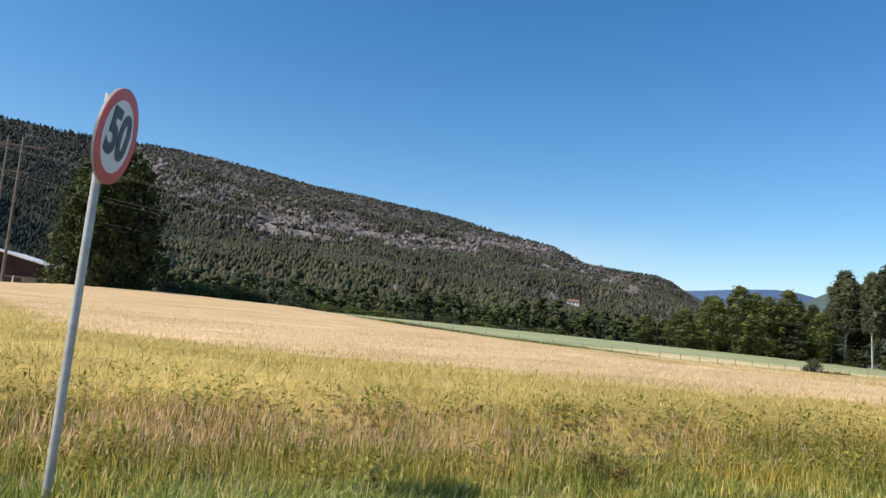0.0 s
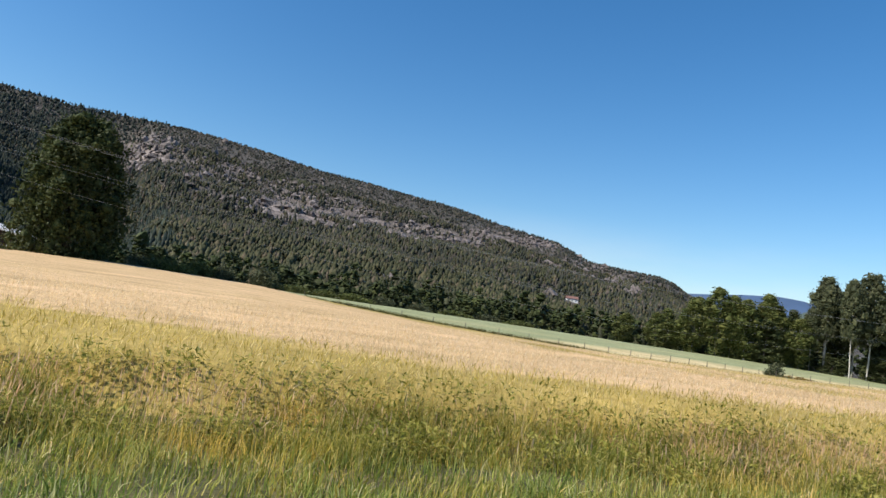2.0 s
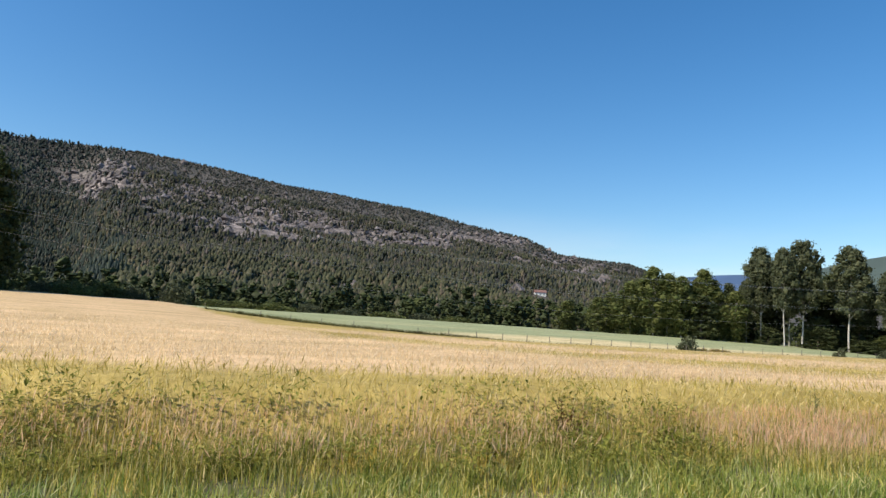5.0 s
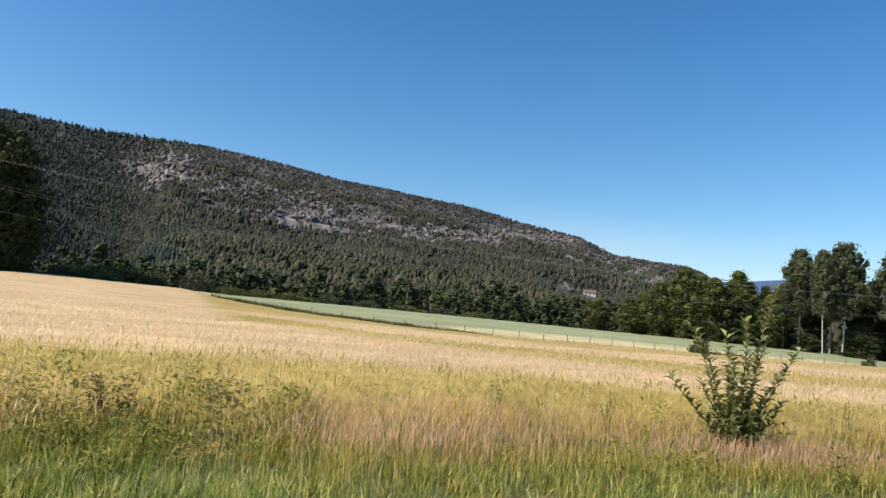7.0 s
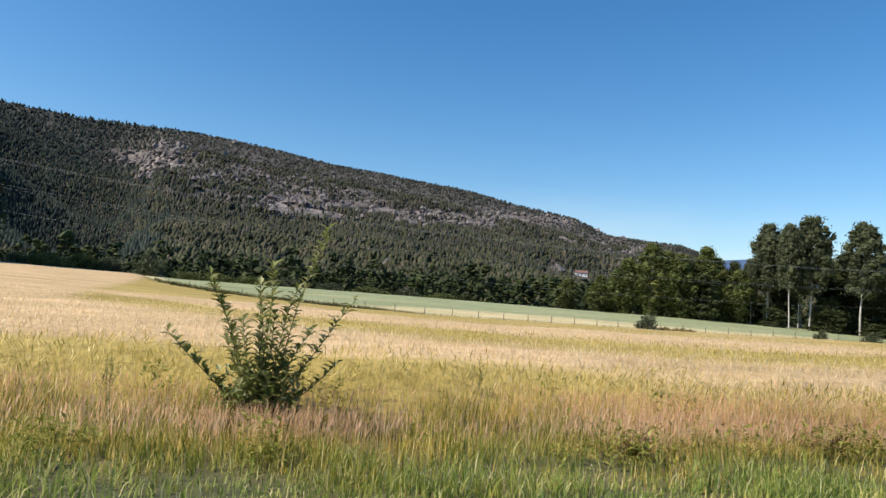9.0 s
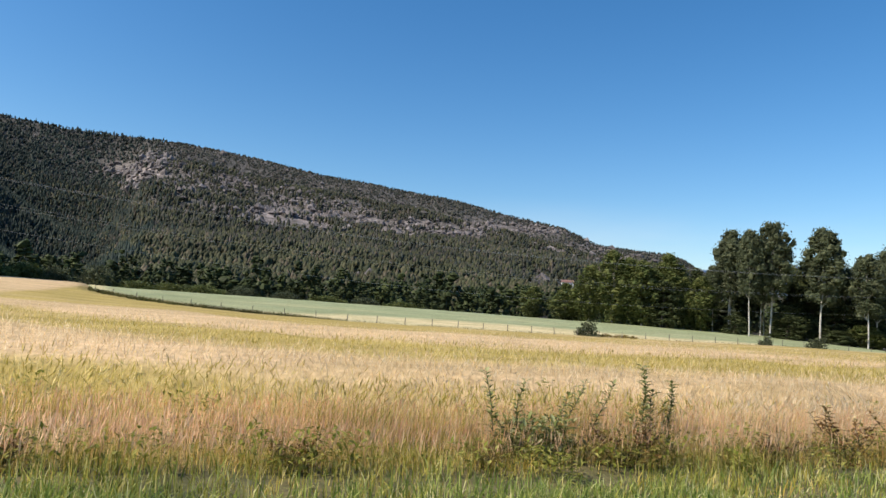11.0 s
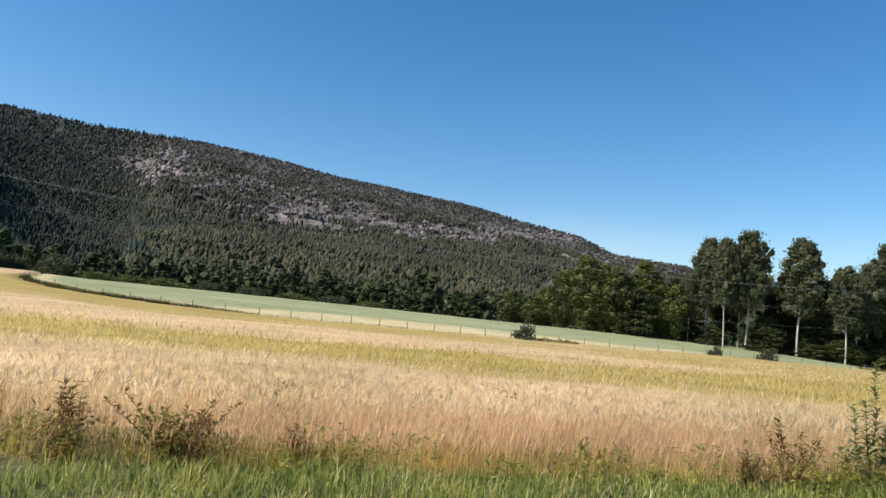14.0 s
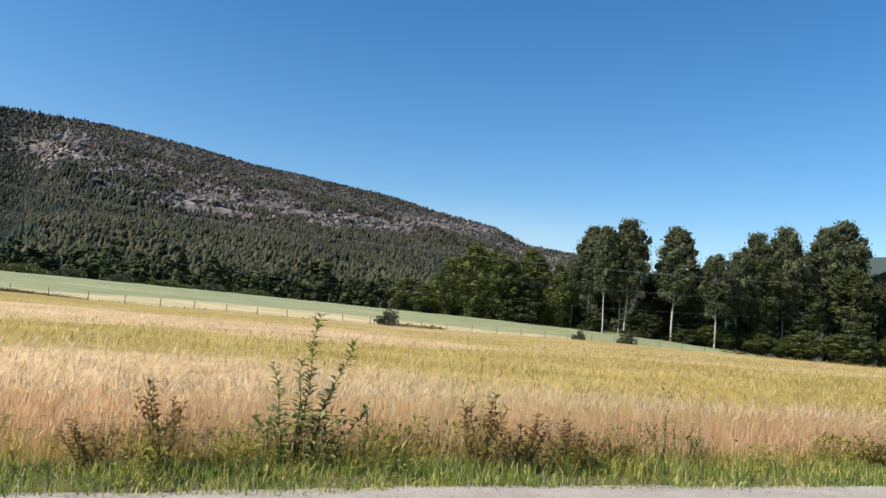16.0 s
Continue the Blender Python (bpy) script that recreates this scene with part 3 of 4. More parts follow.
def leaf_cloud(centres, spreads, per, size, r, droop=0.0, flat=0.7):
    """Small four-cornered leaves scattered round the centres."""
    c = np.repeat(np.asarray(centres, dtype=float), per, axis=0)
    s = np.repeat(np.asarray(spreads, dtype=float), per)[:, None]
    off = np.clip(r.normal(0, 1, c.shape), -1.5, 1.5) * s * np.array([1, 1, flat])
    p = c + off
    if droop:
        p[:, 2] -= droop * np.abs(r.normal(0, 1, len(p)))
    k = len(p)
    a = r.normal(0, 1, (k, 3))
    a /= np.linalg.norm(a, axis=1)[:, None]
    b = np.cross(a, r.normal(0, 1, (k, 3)))
    b /= np.linalg.norm(b, axis=1)[:, None]
    w = (size * r.uniform(0.6, 1.4, k))[:, None]
    v = np.stack([p - a * w, p + b * w * 0.55, p + a * w, p - b * w * 0.55], 1).reshape(-1, 3)
    i = np.arange(k)[:, None] * 4
    return v, np.concatenate([i + np.array([[0, 1, 2]]), i + np.array([[0, 2, 3]])])


def lump_rings(kind):
    """Height and radius of the rings of a crown, from its foot to just below its tip."""
    return {"conifer": ((0.06, 0.95), (0.48, 0.60)), "round": ((0.22, 0.95), (0.68, 0.85)), "lump": ((-0.45, 0.9), (0.45, 0.85))}[kind]


def crowns(c, hs, ws, kind, r, sides=6, rough=0.22):
    """Closed uneven crowns at the points c: vertices and triangles of all."""
    k, rings = len(c), lump_rings(kind)
    foot, tip = (-1.0, 1.0) if kind == "lump" else (0.02, 1.0)
    ring_v = []
    for i, (z, rad) in enumerate(rings):
        a = np.arange(sides)[None] * 2 * math.pi / sides + r.uniform(0, 6.28, (k, 1))
        q = rad * ws[:, None] * (1 + r.normal(0, rough, (k, sides)))
        zz = hs[:, None] * (z + r.normal(0, rough * 0.14, (k, sides)))
        ring_v.append(np.stack([c[:, :1] + np.cos(a) * q, c[:, 1:2] + np.sin(a) * q, c[:, 2:] + zz], -1))
    low = (c + np.stack([0 * hs, 0 * hs, hs * foot], -1))[:, None]
    high = (c + np.stack([r.normal(0, 0.1, k) * ws, r.normal(0, 0.1, k) * ws, hs * tip], -1))[:, None]
    v = np.concatenate([low, *ring_v, high], 1)
    n, f = v.shape[1], []
    for i in range(sides):
        j = (i + 1) % sides
        if kind == "lump":
            f.append((0, 1 + j, 1 + i))
        for m in range(len(rings) - 1):
            o = 1 + m * sides
            f += [(o + i, o + j, o + sides + j), (o + i, o + sides + j, o + sides + i)]
        o = 1 + (len(rings) - 1) * sides
        f.append((o + i, o + j, n - 1))
    f = np.array(f)
    return v.reshape(-1, 3), (f[None] + (np.arange(k) * n)[:, None, None]).reshape(-1, 3)


def tree(seed, height, crown_from, radius, bark, leaf, label, clumps=70, per=34, size=0.26, weep=0.0, top=0.35, name="tree", group="", broad=False):
    """Tapered trunk, limbs and a crown of leaf clumps with an uneven outline."""
    r = np.random.RandomState(seed)
    ob = empty(name, Matrix(), label, "tree", group)
    lean = r.normal(0, 0.015, 2)
    spine = [(lean[0] * z + 0.12 * math.sin(z * 0.5 + seed), lean[1] * z + 0.1 * math.cos(z * 0.4), z) for z in np.linspace(-0.3, height * 0.96, 10)]
    rad = [0.0115 * height * (1 - i / 10.5) for i in range(10)]
    part("trunk", tubes("trunk", [(spine, rad)], bark), ob)
    limbs, centres, spreads = [], [], []
    for i in range(clumps):
        t = r.uniform(0, 1) ** 0.85
        z = height * (crown_from + (1 - crown_from) * t)
        env = radius * (math.sin(math.pi * (0.12 + 0.88 * t) ** (0.9 + top)) * 0.9 + 0.12) * r.uniform(0.75, 1.15)
        if broad:
            env = radius * (1 - max(0.0, (t - 0.4) / 0.66) ** 2.4) * r.uniform(0.8, 1.12) + 0.4
        elif crown_from > 0.2:
            env = radius * min(1.0, 0.62 + 0.85 * t) * (1 - max(0.0, (t - 0.5) / 0.56) ** 2.3) * r.uniform(0.82, 1.08)
        a = r.uniform(0, 2 * math.pi)
        d = env * r.uniform(0.25, 1.0) ** 0.6
        k = min(9, max(0, int(z / height * 9.4)))
        sx, sy = spine[k][0], spine[k][1]
        c = (sx + math.cos(a) * d, sy + math.sin(a) * d, z)
        centres.append(c)
        spreads.append(r.uniform(0.40, 0.72) * (0.5 + radius * 0.16))
        if i % 3 == 0:
            z0 = max(z - d * 0.75, height * crown_from * 0.85)
            limbs.append(([(sx, sy, z0), (sx + math.cos(a) * d * 0.5, sy + math.sin(a) * d * 0.5, z0 + (z - z0) * 0.65), c], [0.006 * height * 0.8, 0.045, 0.015]))
    part("branching", tubes("branching", limbs, bark, 4), ob)
    v, f = leaf_cloud(centres, spreads, per, size, r, weep)
    sp = np.minimum(np.array(spreads) * 1.0, 0.7)
    v2, f2 = crowns(np.array(centres), sp, sp, "lump", r, 5, 0.3)
    part("crown", mesh_from("crown", np.concatenate([v, v2]), np.concatenate([f, f2 + len(v)]), [leaf], False), ob)
    return ob


def stand(proto, x, y, s=1.0, turn=0.0, first=False, sz=None, sink=0.05):
    m = pose(x, y, float(ground_z(np.array(float(x)), np.array(float(y)))) - sink, 0, 0, turn) @ Matrix.Diagonal((s, s, sz or s, 1))
    if first:
        proto.matrix_world = m
        return proto
    return copy_thing(proto, m)


def plant(kinds, places):
    """kinds: prototypes; places: (kind, x, y, height factor, width factor)."""
    used = set()
    for i, (k, x, y, sz, s) in enumerate(places):
        stand(kinds[k], x, y, s, (i * 77) % 360, k not in used, sz)
        used.add(k)


ASPEN = "tall pale-trunked broadleaf tree at the field's edge"
KINDS = {
    "tall": tree(1, 18, 0.42, 3.6, M_BARK, M_CROWN, ASPEN, 190, 40, 0.20, name="tall_tree", group="trees at the field's edge"),
    "tall2": tree(2, 18, 0.36, 4.2, M_BARK, M_CROWN, "tall broad-crowned tree at the field's edge", 210, 40, 0.20, name="tall_tree", group="trees at the field's edge"),
    "birch": tree(3, 17, 0.38, 3.3, M_BARK, M_CROWN, "white-trunked birch with an open crown", 150, 44, 0.17, 0.15, name="birch", group="trees at the field's edge"),
    "pine": tree(4, 20, 0.22, 4.6, M_BARK_DARK, M_NEEDLE, "dark broad pine with dense crown", 200, 38, 0.22, name="pine", group="trees at the field's edge"),
    "light": tree(5, 16, 0.08, 3.4, M_BARK, M_CROWN_LIGHT, "light green bushy birch at the wood's edge", 130, 42, 0.22, 0.7, name="bushy_birch", group="trees at the wood's edge"),
    "spruce": tree(6, 15, 0.06, 3.2, M_BARK_DARK, M_NEEDLE, "dark spruce in the wood's edge", 90, 40, 0.25, 0.2, top=-0.35, name="spruce", group="trees at the wood's edge"),
}
plant(KINDS, [
    ("tall", 116, 107, 0.92, 0.72), ("tall2", 119, 100, 1.08, 0.88), ("tall", 113.2, 107.5, 0.72, 0.55), ("tall", 114.5, 99.8, 1.07, 0.85), ("birch", 125, 95.6, 1.12, 1.0),
    ("tall2", 122, 106, 0.85, 0.8), ("birch", 129.4, 90.4, 0.80, 0.75), ("tall", 134, 93, 0.80, 0.85), ("pine", 141, 94, 0.82, 0.85), ("pine", 150, 93, 0.9, 1.0), ("tall2", 143, 96, 1.08, 1.0),
    ("tall2", 145, 98, 1.0, 1.0), ("pine", 158, 90, 1.06, 1.1), ("tall2", 147.3, 94, 1.17, 0.95), ("tall2", 157.2, 94, 1.25, 1.05), ("tall", 167, 92, 1.05, 1.1), ("tall2", 162, 95, 1.36, 1.3), ("pine", 168, 84, 0.98, 1.1), ("spruce", 164, 80, 0.75, 1.1),
    ("spruce", 153, 84, 0.7, 1.0), ("pine", 176, 86, 1.25, 1.2), ("tall2", 184, 90, 1.4, 1.3), ("pine", 192, 80, 1.1, 1.1), ("spruce", 172, 76, 0.75, 1.1),
    ("light", 107, 112, 0.85, 0.9), ("light", 103, 118, 0.82, 0.9), ("spruce", 110, 116, 0.9, 0.9), ("light", 109, 110, 0.7, 0.8), ("light", 128, 150, 1.1, 1.15),
    ("light", 120, 150, 1.12, 1.1), ("light", 124, 157, 1.15, 1.2), ("spruce", 116, 142, 1.0, 1.0), ("light", 111, 140, 0.85, 1.0), ("light", 104, 140, 0.75, 1.0),
    ("spruce", 132, 140, 1.0, 1.0), ("light", 98, 135, 0.62, 0.9), ("light", 92, 138, 0.55, 0.9), ("spruce", 122, 128, 0.95, 1.0), ("light", 114, 125, 0.8, 0.95),
    ("pine", 130, 106, 0.75, 0.9), ("pine", 124, 112, 0.75, 0.9), ("spruce", 138, 108, 0.9, 1.1), ("pine", 146, 112, 0.8, 1.0), ("spruce", 128, 100, 0.42, 0.9),
    ("spruce", 121, 98.5, 0.36, 0.85), ("spruce", 134, 97, 0.45, 0.9), ("light", 139, 91, 0.35, 0.8), ("light", 146, 88, 0.4, 0.9), ("light", 132, 92, 0.3, 0.6),
    ("light", 158, 82, 0.45, 0.9), ("spruce", 117, 111, 0.5, 0.9), ("spruce", 126, 104, 0.5, 1.0), ("light", 167, 76, 0.4, 0.9), ("spruce", 180, 74, 0.6, 1.1),
    ("light", 101, 111, 0.86, 1.0), ("tall2", 137, 94, 0.86, 0.8), ("tall", 131, 97, 0.80, 0.85), ("pine", 172, 93, 1.15, 1.2), ("pine", 179, 95, 1.2, 1.25), ("tall", 126, 110, 1.0, 1.0), ("pine", 131, 104, 0.92, 1.0), ("tall2", 118, 109, 0.95, 0.9), ("light", 97, 114, 0.98, 1.1), ("spruce", 104, 109, 0.75, 0.9), ("light", 111, 108, 0.72, 0.9), ("light", 94, 117, 0.78, 1.0), ("light", 106, 112, 0.88, 1.0), ("spruce", 113, 112, 1.02, 0.62), ("light", 109.5, 112, 0.86, 0.9), ("light", 103, 113, 0.86, 1.0), ("light", 99.5, 113, 0.9, 1.0), ("light", 91, 121, 0.42, 1.0), ("light", 131, 93, 0.3, 1.0), ("light", 137, 89, 0.28, 1.0), ("light", 143, 87, 0.33, 1.1), ("spruce", 127, 93.5, 0.25, 0.9), ("light", 150, 85, 0.4, 1.1), ("light", 140, 86, 0.22, 0.9), ("spruce", 142, 97, 0.75, 1.1), ("spruce", 136, 95, 0.7, 1.0), ("spruce", 123, 100, 0.55, 1.0), ("spruce", 115, 104, 0.32, 0.8), ("spruce", 129, 97, 0.6, 1.0), ("pine", 155, 105, 1.0, 1.1), ("pine", 170, 102, 1.1, 1.2), ("pine", 200, 92, 1.1, 1.2), ("pine", 186, 104, 1.1, 1.2), ("pine", 214, 88, 1.1, 1.3),
])
big = tree(11, 21.5, 0.03, 7.6, M_BARK_DARK, M_CROWN_DARK, "large dense weeping birch standing by the barn", 400, 80, 0.26, 1.1, name="weeping_birch", broad=True)
stand(big, -16.2, 111, 0.88, 30, True, 0.98)


def bush(seed, height, radius, leaf, label, name="bush", per=36, size=0.12, clumps=36, category="bush", group=""):
    r = np.random.RandomState(seed)
    ob = empty(name, Matrix(), label, category, group)
    stems, centres, spreads = [], [], []
    for i in range(clumps):
        a, d = r.uniform(0, 2 * math.pi), radius * r.uniform(0, 1) ** 0.6
        z = height * r.uniform(0.12, 1.0) * (1 - 0.5 * (d / radius) ** 2)
        c = (math.cos(a) * d, math.sin(a) * d, z)
        centres.append(c)
        spreads.append(0.12 * radius + 0.08 * height)
        if i % 2 == 0:
            stems.append(([(c[0] * 0.15, c[1] * 0.15, -0.05), (c[0] * 0.6, c[1] * 0.6, z * 0.55), c], [0.02 * height * 0.6, 0.012 * height * 0.6, 0.004]))
    part("stem", tubes("stem", stems, M_STEM, 4), ob)
    v, f = leaf_cloud(centres, spreads, per, size, r)
    v[:, 2] = np.maximum(v[:, 2], 0.0)
    part("foliage", mesh_from("foliage", v, f, [leaf], False), ob)
    return ob


hedge = bush(21, 5.0, 2.6, M_CROWN, "round dark green bush along the field's crest", per=60, size=0.22, clumps=60, group="bushes along the crest")
hedge2 = bush(22, 4.0, 3.0, M_CROWN_LIGHT, "green bush along the field's crest", per=60, size=0.22, clumps=60, group="bushes along the crest")
plant({"a": hedge, "b": hedge2}, [("a", 12, 116, 0.7, 0.8), ("a", -5.6, 175, 1.9, 1.5), ("b", 2, 117, 0.7, 1.0), ("b", -3, 117, 0.9, 0.9), ("a", 6, 117, 0.8, 0.8), ("b", 17, 117, 0.6, 1.0), ("b", 22, 118, 0.6, 0.9),
                                      ("a", -7, 118, 0.7, 0.8), ("b", 27, 119, 0.65, 1.0), ("a", 33, 121, 0.6, 0.9), ("b", -24, 113, 0.35, 0.6), ("b", -33, 113, 0.4, 0.7), ("a", 40, 122, 0.55, 0.9),
                                      ("b", 47, 124, 0.6, 1.0), ("a", 54, 124, 0.55, 1.0), ("b", 61, 125, 0.6, 1.0)])
fb = bush(23, 1.7, 1.0, M_CROWN, "small dark bush on the field boundary", per=40, size=0.1, group="bushes on the field boundary")
fb2 = bush(24, 0.9, 1.1, M_LEAF_BROWN, "low brownish bush on the field boundary", per=40, size=0.09, group="bushes on the field boundary")
plant({"a": fb, "b": fb2}, [("a", 68.2, 67, 1.25, 1.1), ("b", 70, 67.6, 1.0, 1.0), ("b", 71.8, 67.8, 0.9, 0.9), ("b", 73.6, 68.2, 0.9, 0.9), ("a", 88.8, 65.3, 0.75, 0.6), ("a", 93, 62.3, 0.8, 1.0),
                            ("b", 86, 65.5, 0.5, 1.2), ("b", 122, 78, 0.9, 1.6), ("b", 126, 77, 0.7, 1.6), ("b", 130, 76, 0.9, 1.8), ("b", 136, 74, 0.9, 1.8), ("b", 142, 72, 0.9, 2.0)])

# ---- wooded hill ----
def far_trees(name, xs, ys, hs, ws, material_, label, seed, kind, lumps=0):
    r = np.random.RandomState(seed)
    c = np.stack([xs, ys, ground_z(xs, ys)], -1)
    if not lumps:
        v, f = crowns(c, hs, ws, kind, r, 5, 0.3)
    else:
        k = len(xs)
        t = r.uniform(0, 1, (k, lumps)) ** 0.8
        env = np.sqrt(np.clip(1 - (1.5 * t - 0.6) ** 2, 0.05, 1)) * ws[:, None]
        a = r.uniform(0, 2 * math.pi, (k, lumps))
        d = env * r.uniform(0.2, 0.9, (k, lumps))
        p = np.stack([xs[:, None] + np.cos(a) * d, ys[:, None] + np.sin(a) * d, c[:, 2:] + hs[:, None] * (0.10 + 0.86 * t)], -1).reshape(-1, 3)
        size = np.repeat(ws, lumps) * r.uniform(0.14, 0.32, k * lumps)
        v, f = crowns(p, size * 1.05, size, "lump", r, 5, 0.45)
    return tagged(new(name, mesh_from(name, v, f, [material_], not lumps)), label, "forest", kind="stuff")


def hill_spots(k, r0, r1, seed, power=1.0, az0=-38.0, az1=52.0):
    r = np.random.RandomState(seed)
    az = r.uniform(az0, az1, k)
    d = r0 + (r1 - r0) * r.uniform(0, 1, k) ** power
    x, y = 24 + d * np.sin(np.radians(az)), d * np.cos(np.radians(az))
    z = ground_z(x, y) * 1600 / np.maximum(d, 300)
    keep = r.uniform(0, 1, k) > 0.97 * np.clip(rocky(az, z) ** 0.8 * (1.3 + 0.9 * wave(x, y, 0.05, 51)) + 0.3 * smooth(0.1, 0.6, wave(x, y, 0.012, 52)), 0, 1)
    keep &= ~((np.abs(az - 26.25) < 0.75) & (d > 560) & (d < 695))   # clearing in front of the farmhouse
    return x[keep], y[keep], r


def reach(x, y):
    return np.hypot(x - 24, y)


x, y, r = hill_spots(34000, 560, 1640, 61, 0.8, -24.0, 39.0)
far_trees("hill_conifers", x, y, r.uniform(5, 10.5, len(x)) * (1 - 0.5 * smooth(1150, 1500, reach(x, y))), r.uniform(1.7, 3.0, len(x)), M_FAR_CONIFER, "dense olive-dark conifer forest on the hill", 62, "conifer")
x, y, r = hill_spots(38000, 260, 1350, 63, 0.85, -24.0, 44.0)
far_trees("hill_broadleaves", x, y, r.uniform(4.5, 9.5, len(x)), r.uniform(1.2, 2.2, len(x)), M_HILL_LEAF, "broadleaf trees among the conifers on the hill", 64, "round")
x, y, r = hill_spots(19000, 380, 1600, 67, 0.85, -26.0, -3.5)
keep = np.degrees(np.arctan2(x - 24, y)) + 1.6 * wave(x, y, 0.015, 69) + r.normal(0, 1.2, len(x)) < -8.2
x, y = x[keep], y[keep]
far_trees("spruce_stand", x, y, r.uniform(8, 14, len(x)) * (1 - 0.35 * smooth(1150, 1500, reach(x, y))), r.uniform(1.8, 2.8, len(x)), M_SPRUCE, "dense spruce stand on the steep end of the hill, slope shade put into its dark colour", 68, "conifer")
x, y, r = hill_spots(600, 165, 330, 65, 1.1)
keep = ~((x > 85) & (y < 165))
x, y = x[keep], y[keep]
far_trees("valley_wood", x, y, r.uniform(7, 12, len(x)), r.uniform(2.0, 3.4, len(x)), M_VALLEY, "dark mixed wood below the hill", 66, "lump", 24)


def crags():
    """Weathered rock faces that stand out of the bare parts of the hill."""
    r = np.random.RandomState(71)
    az, d = r.uniform(-12, 33, 60000), 420 + 1150 * r.uniform(0, 1, 60000) ** 0.8
    x, y = 24 + d * np.sin(np.radians(az)), d * np.cos(np.radians(az))
    z = ground_z(x, y)
    keep = r.uniform(0, 1, len(x)) < 0.30 * rocky(az, z * 1600 / d) ** 1.2 * (1 + wave(x, y, 0.04, 53))
    c = np.stack([x, y, z - 1.5], -1)[keep]
    w = r.uniform(2.0, 4.2, len(c)) + 5.0 * r.uniform(0, 1, len(c)) ** 4
    v, f = crowns(c, w * r.uniform(0.9, 1.7, len(c)), w, "lump", r, 6, 0.36)
    return tagged(new("crags", mesh_from("crags", v, f, [M_ROCK], False)), "broken grey-pink rock faces on the hillside", "rock", kind="stuff")


crags()


# loose stones and straw-coloured crumbs on the shoulder
def pebbles():
    r = np.random.RandomState(77)
    px = r.uniform(40, 60, 1800)
    py = edge(px) + r.uniform(-0.75, 0.12, len(px))
    ps = r.uniform(0.003, 0.010, len(px))
    c = np.stack([px, py, 0.02 + 0 * px], -1)
    v, f = crowns(c, ps * 0.7, ps, "lump", r, 4, 0.25)
    return tagged(new("loose_gravel", mesh_from("loose_gravel", v, f, [M_PEBBLE], False)), "loose pale stones scattered along the gravel shoulder", "gravel", kind="stuff")


pebbles()


# ---- sign, barn, poles, fence ----
def solid(name, bm, mat):
    me = bpy.data.meshes.new(name)
    bm.to_mesh(me)
    bm.free()
    me.materials.append(mat)
    return me


def box_bm(sx, sy, sz, m=None, bevel=0.0):
    bm = bmesh.new()
    bmesh.ops.create_cube(bm, size=1.0)
    bmesh.ops.scale(bm, vec=(sx, sy, sz), verts=bm.verts)
    if bevel:
        bmesh.ops.bevel(bm, geom=bm.edges[:], offset=bevel, segments=1, affect="EDGES")
    bmesh.ops.transform(bm, matrix=m or Matrix(), verts=bm.verts)
    return bm


def disc_bm(radius, depth, m=None, inner=0.0, sides=48):
    """A round plate along z, or a ring with a hole."""
    bm = bmesh.new()
    rings = []
    for z in (-depth / 2, depth / 2):
        for rr in ((radius, inner) if inner else (radius,)):
            rings.append([bm.verts.new((rr * math.cos(2 * math.pi * i / sides), rr * math.sin(2 * math.pi * i / sides), z)) for i in range(sides)])
    for i in range(sides):
        j = (i + 1) % sides
        if inner:
            a, b, c, d = rings
            for q in ((a[i], a[j], c[j], c[i]), (b[j], b[i], d[i], d[j]), (c[i], c[j], d[j], d[i]), (a[j], a[i], b[i], b[j])):
                bm.faces.new(q)
        else:
            bm.faces.new((rings[0][i], rings[0][j], rings[1][j], rings[1][i]))
    if not inner:
        bm.faces.new(rings[0][::-1])
        bm.faces.new(rings[1])
    bmesh.ops.transform(bm, matrix=m or Matrix(), verts=bm.verts)
    return bm


def text_mesh(words, size, mat, name):
    cu = bpy.data.curves.new(name, "FONT")
    cu.body, cu.size, cu.align_x, cu.align_y, cu.extrude, cu.offset = words, size, "CENTER", "CENTER", 0.001, 0.016
    tmp = bpy.data.objects.new(name, cu)
    scene.collection.objects.link(tmp)
    me = bpy.data.meshes.new_from_object(tmp.evaluated_get(bpy.context.evaluated_depsgraph_get()))
    bpy.data.objects.remove(tmp)
    me.materials.clear()
    me.materials.append(mat)
    return me


sign = empty("speed_sign", pose(-1.0, 5.86, -0.02), "round red-rimmed speed limit sign reading 50 on a grey steel post", "road sign")
part("post", tubes("post", [([(-0.02, 0, -0.3), (0.0, 0, 1.2), (0.03, 0, 3.08)], [0.033, 0.033, 0.033])], M_STEEL, 14), sign)
FACE = pose(0.115, -0.03, 2.75, 0, 8) @ pose(0, 0, 0, 90, 0, 78)
plate = part("plate", solid("plate", disc_bm(0.375, 0.02, FACE), M_STEEL), sign, "grey metal back plate")
part("white_field", solid("white_field", disc_bm(0.30, 0.004, FACE @ pose(0, 0, 0.013)), M_SIGN_WHITE), plate, "white reflective field")
part("red_rim", solid("red_rim", disc_bm(0.374, 0.006, FACE @ pose(0, 0, 0.014), 0.285), M_SIGN_RED), plate, "red reflective rim")
digits = text_mesh("50", 0.40, M_SIGN_BLACK, "digits")
digits.transform(FACE @ pose(0, 0, 0.019) @ Matrix.Diagonal((1.08, 1.2, 1, 1)))
part("number", digits, plate, "black number 50")
part("bracket", solid("bracket", box_bm(0.1, 0.05, 0.04, pose(0.05, -0.01, 2.90, 0, 0, -12), 0.004), M_STEEL), sign)
part("bracket", solid("bracket", box_bm(0.1, 0.05, 0.04, pose(0.05, -0.01, 2.62, 0, 0, -12), 0.004), M_STEEL), sign)


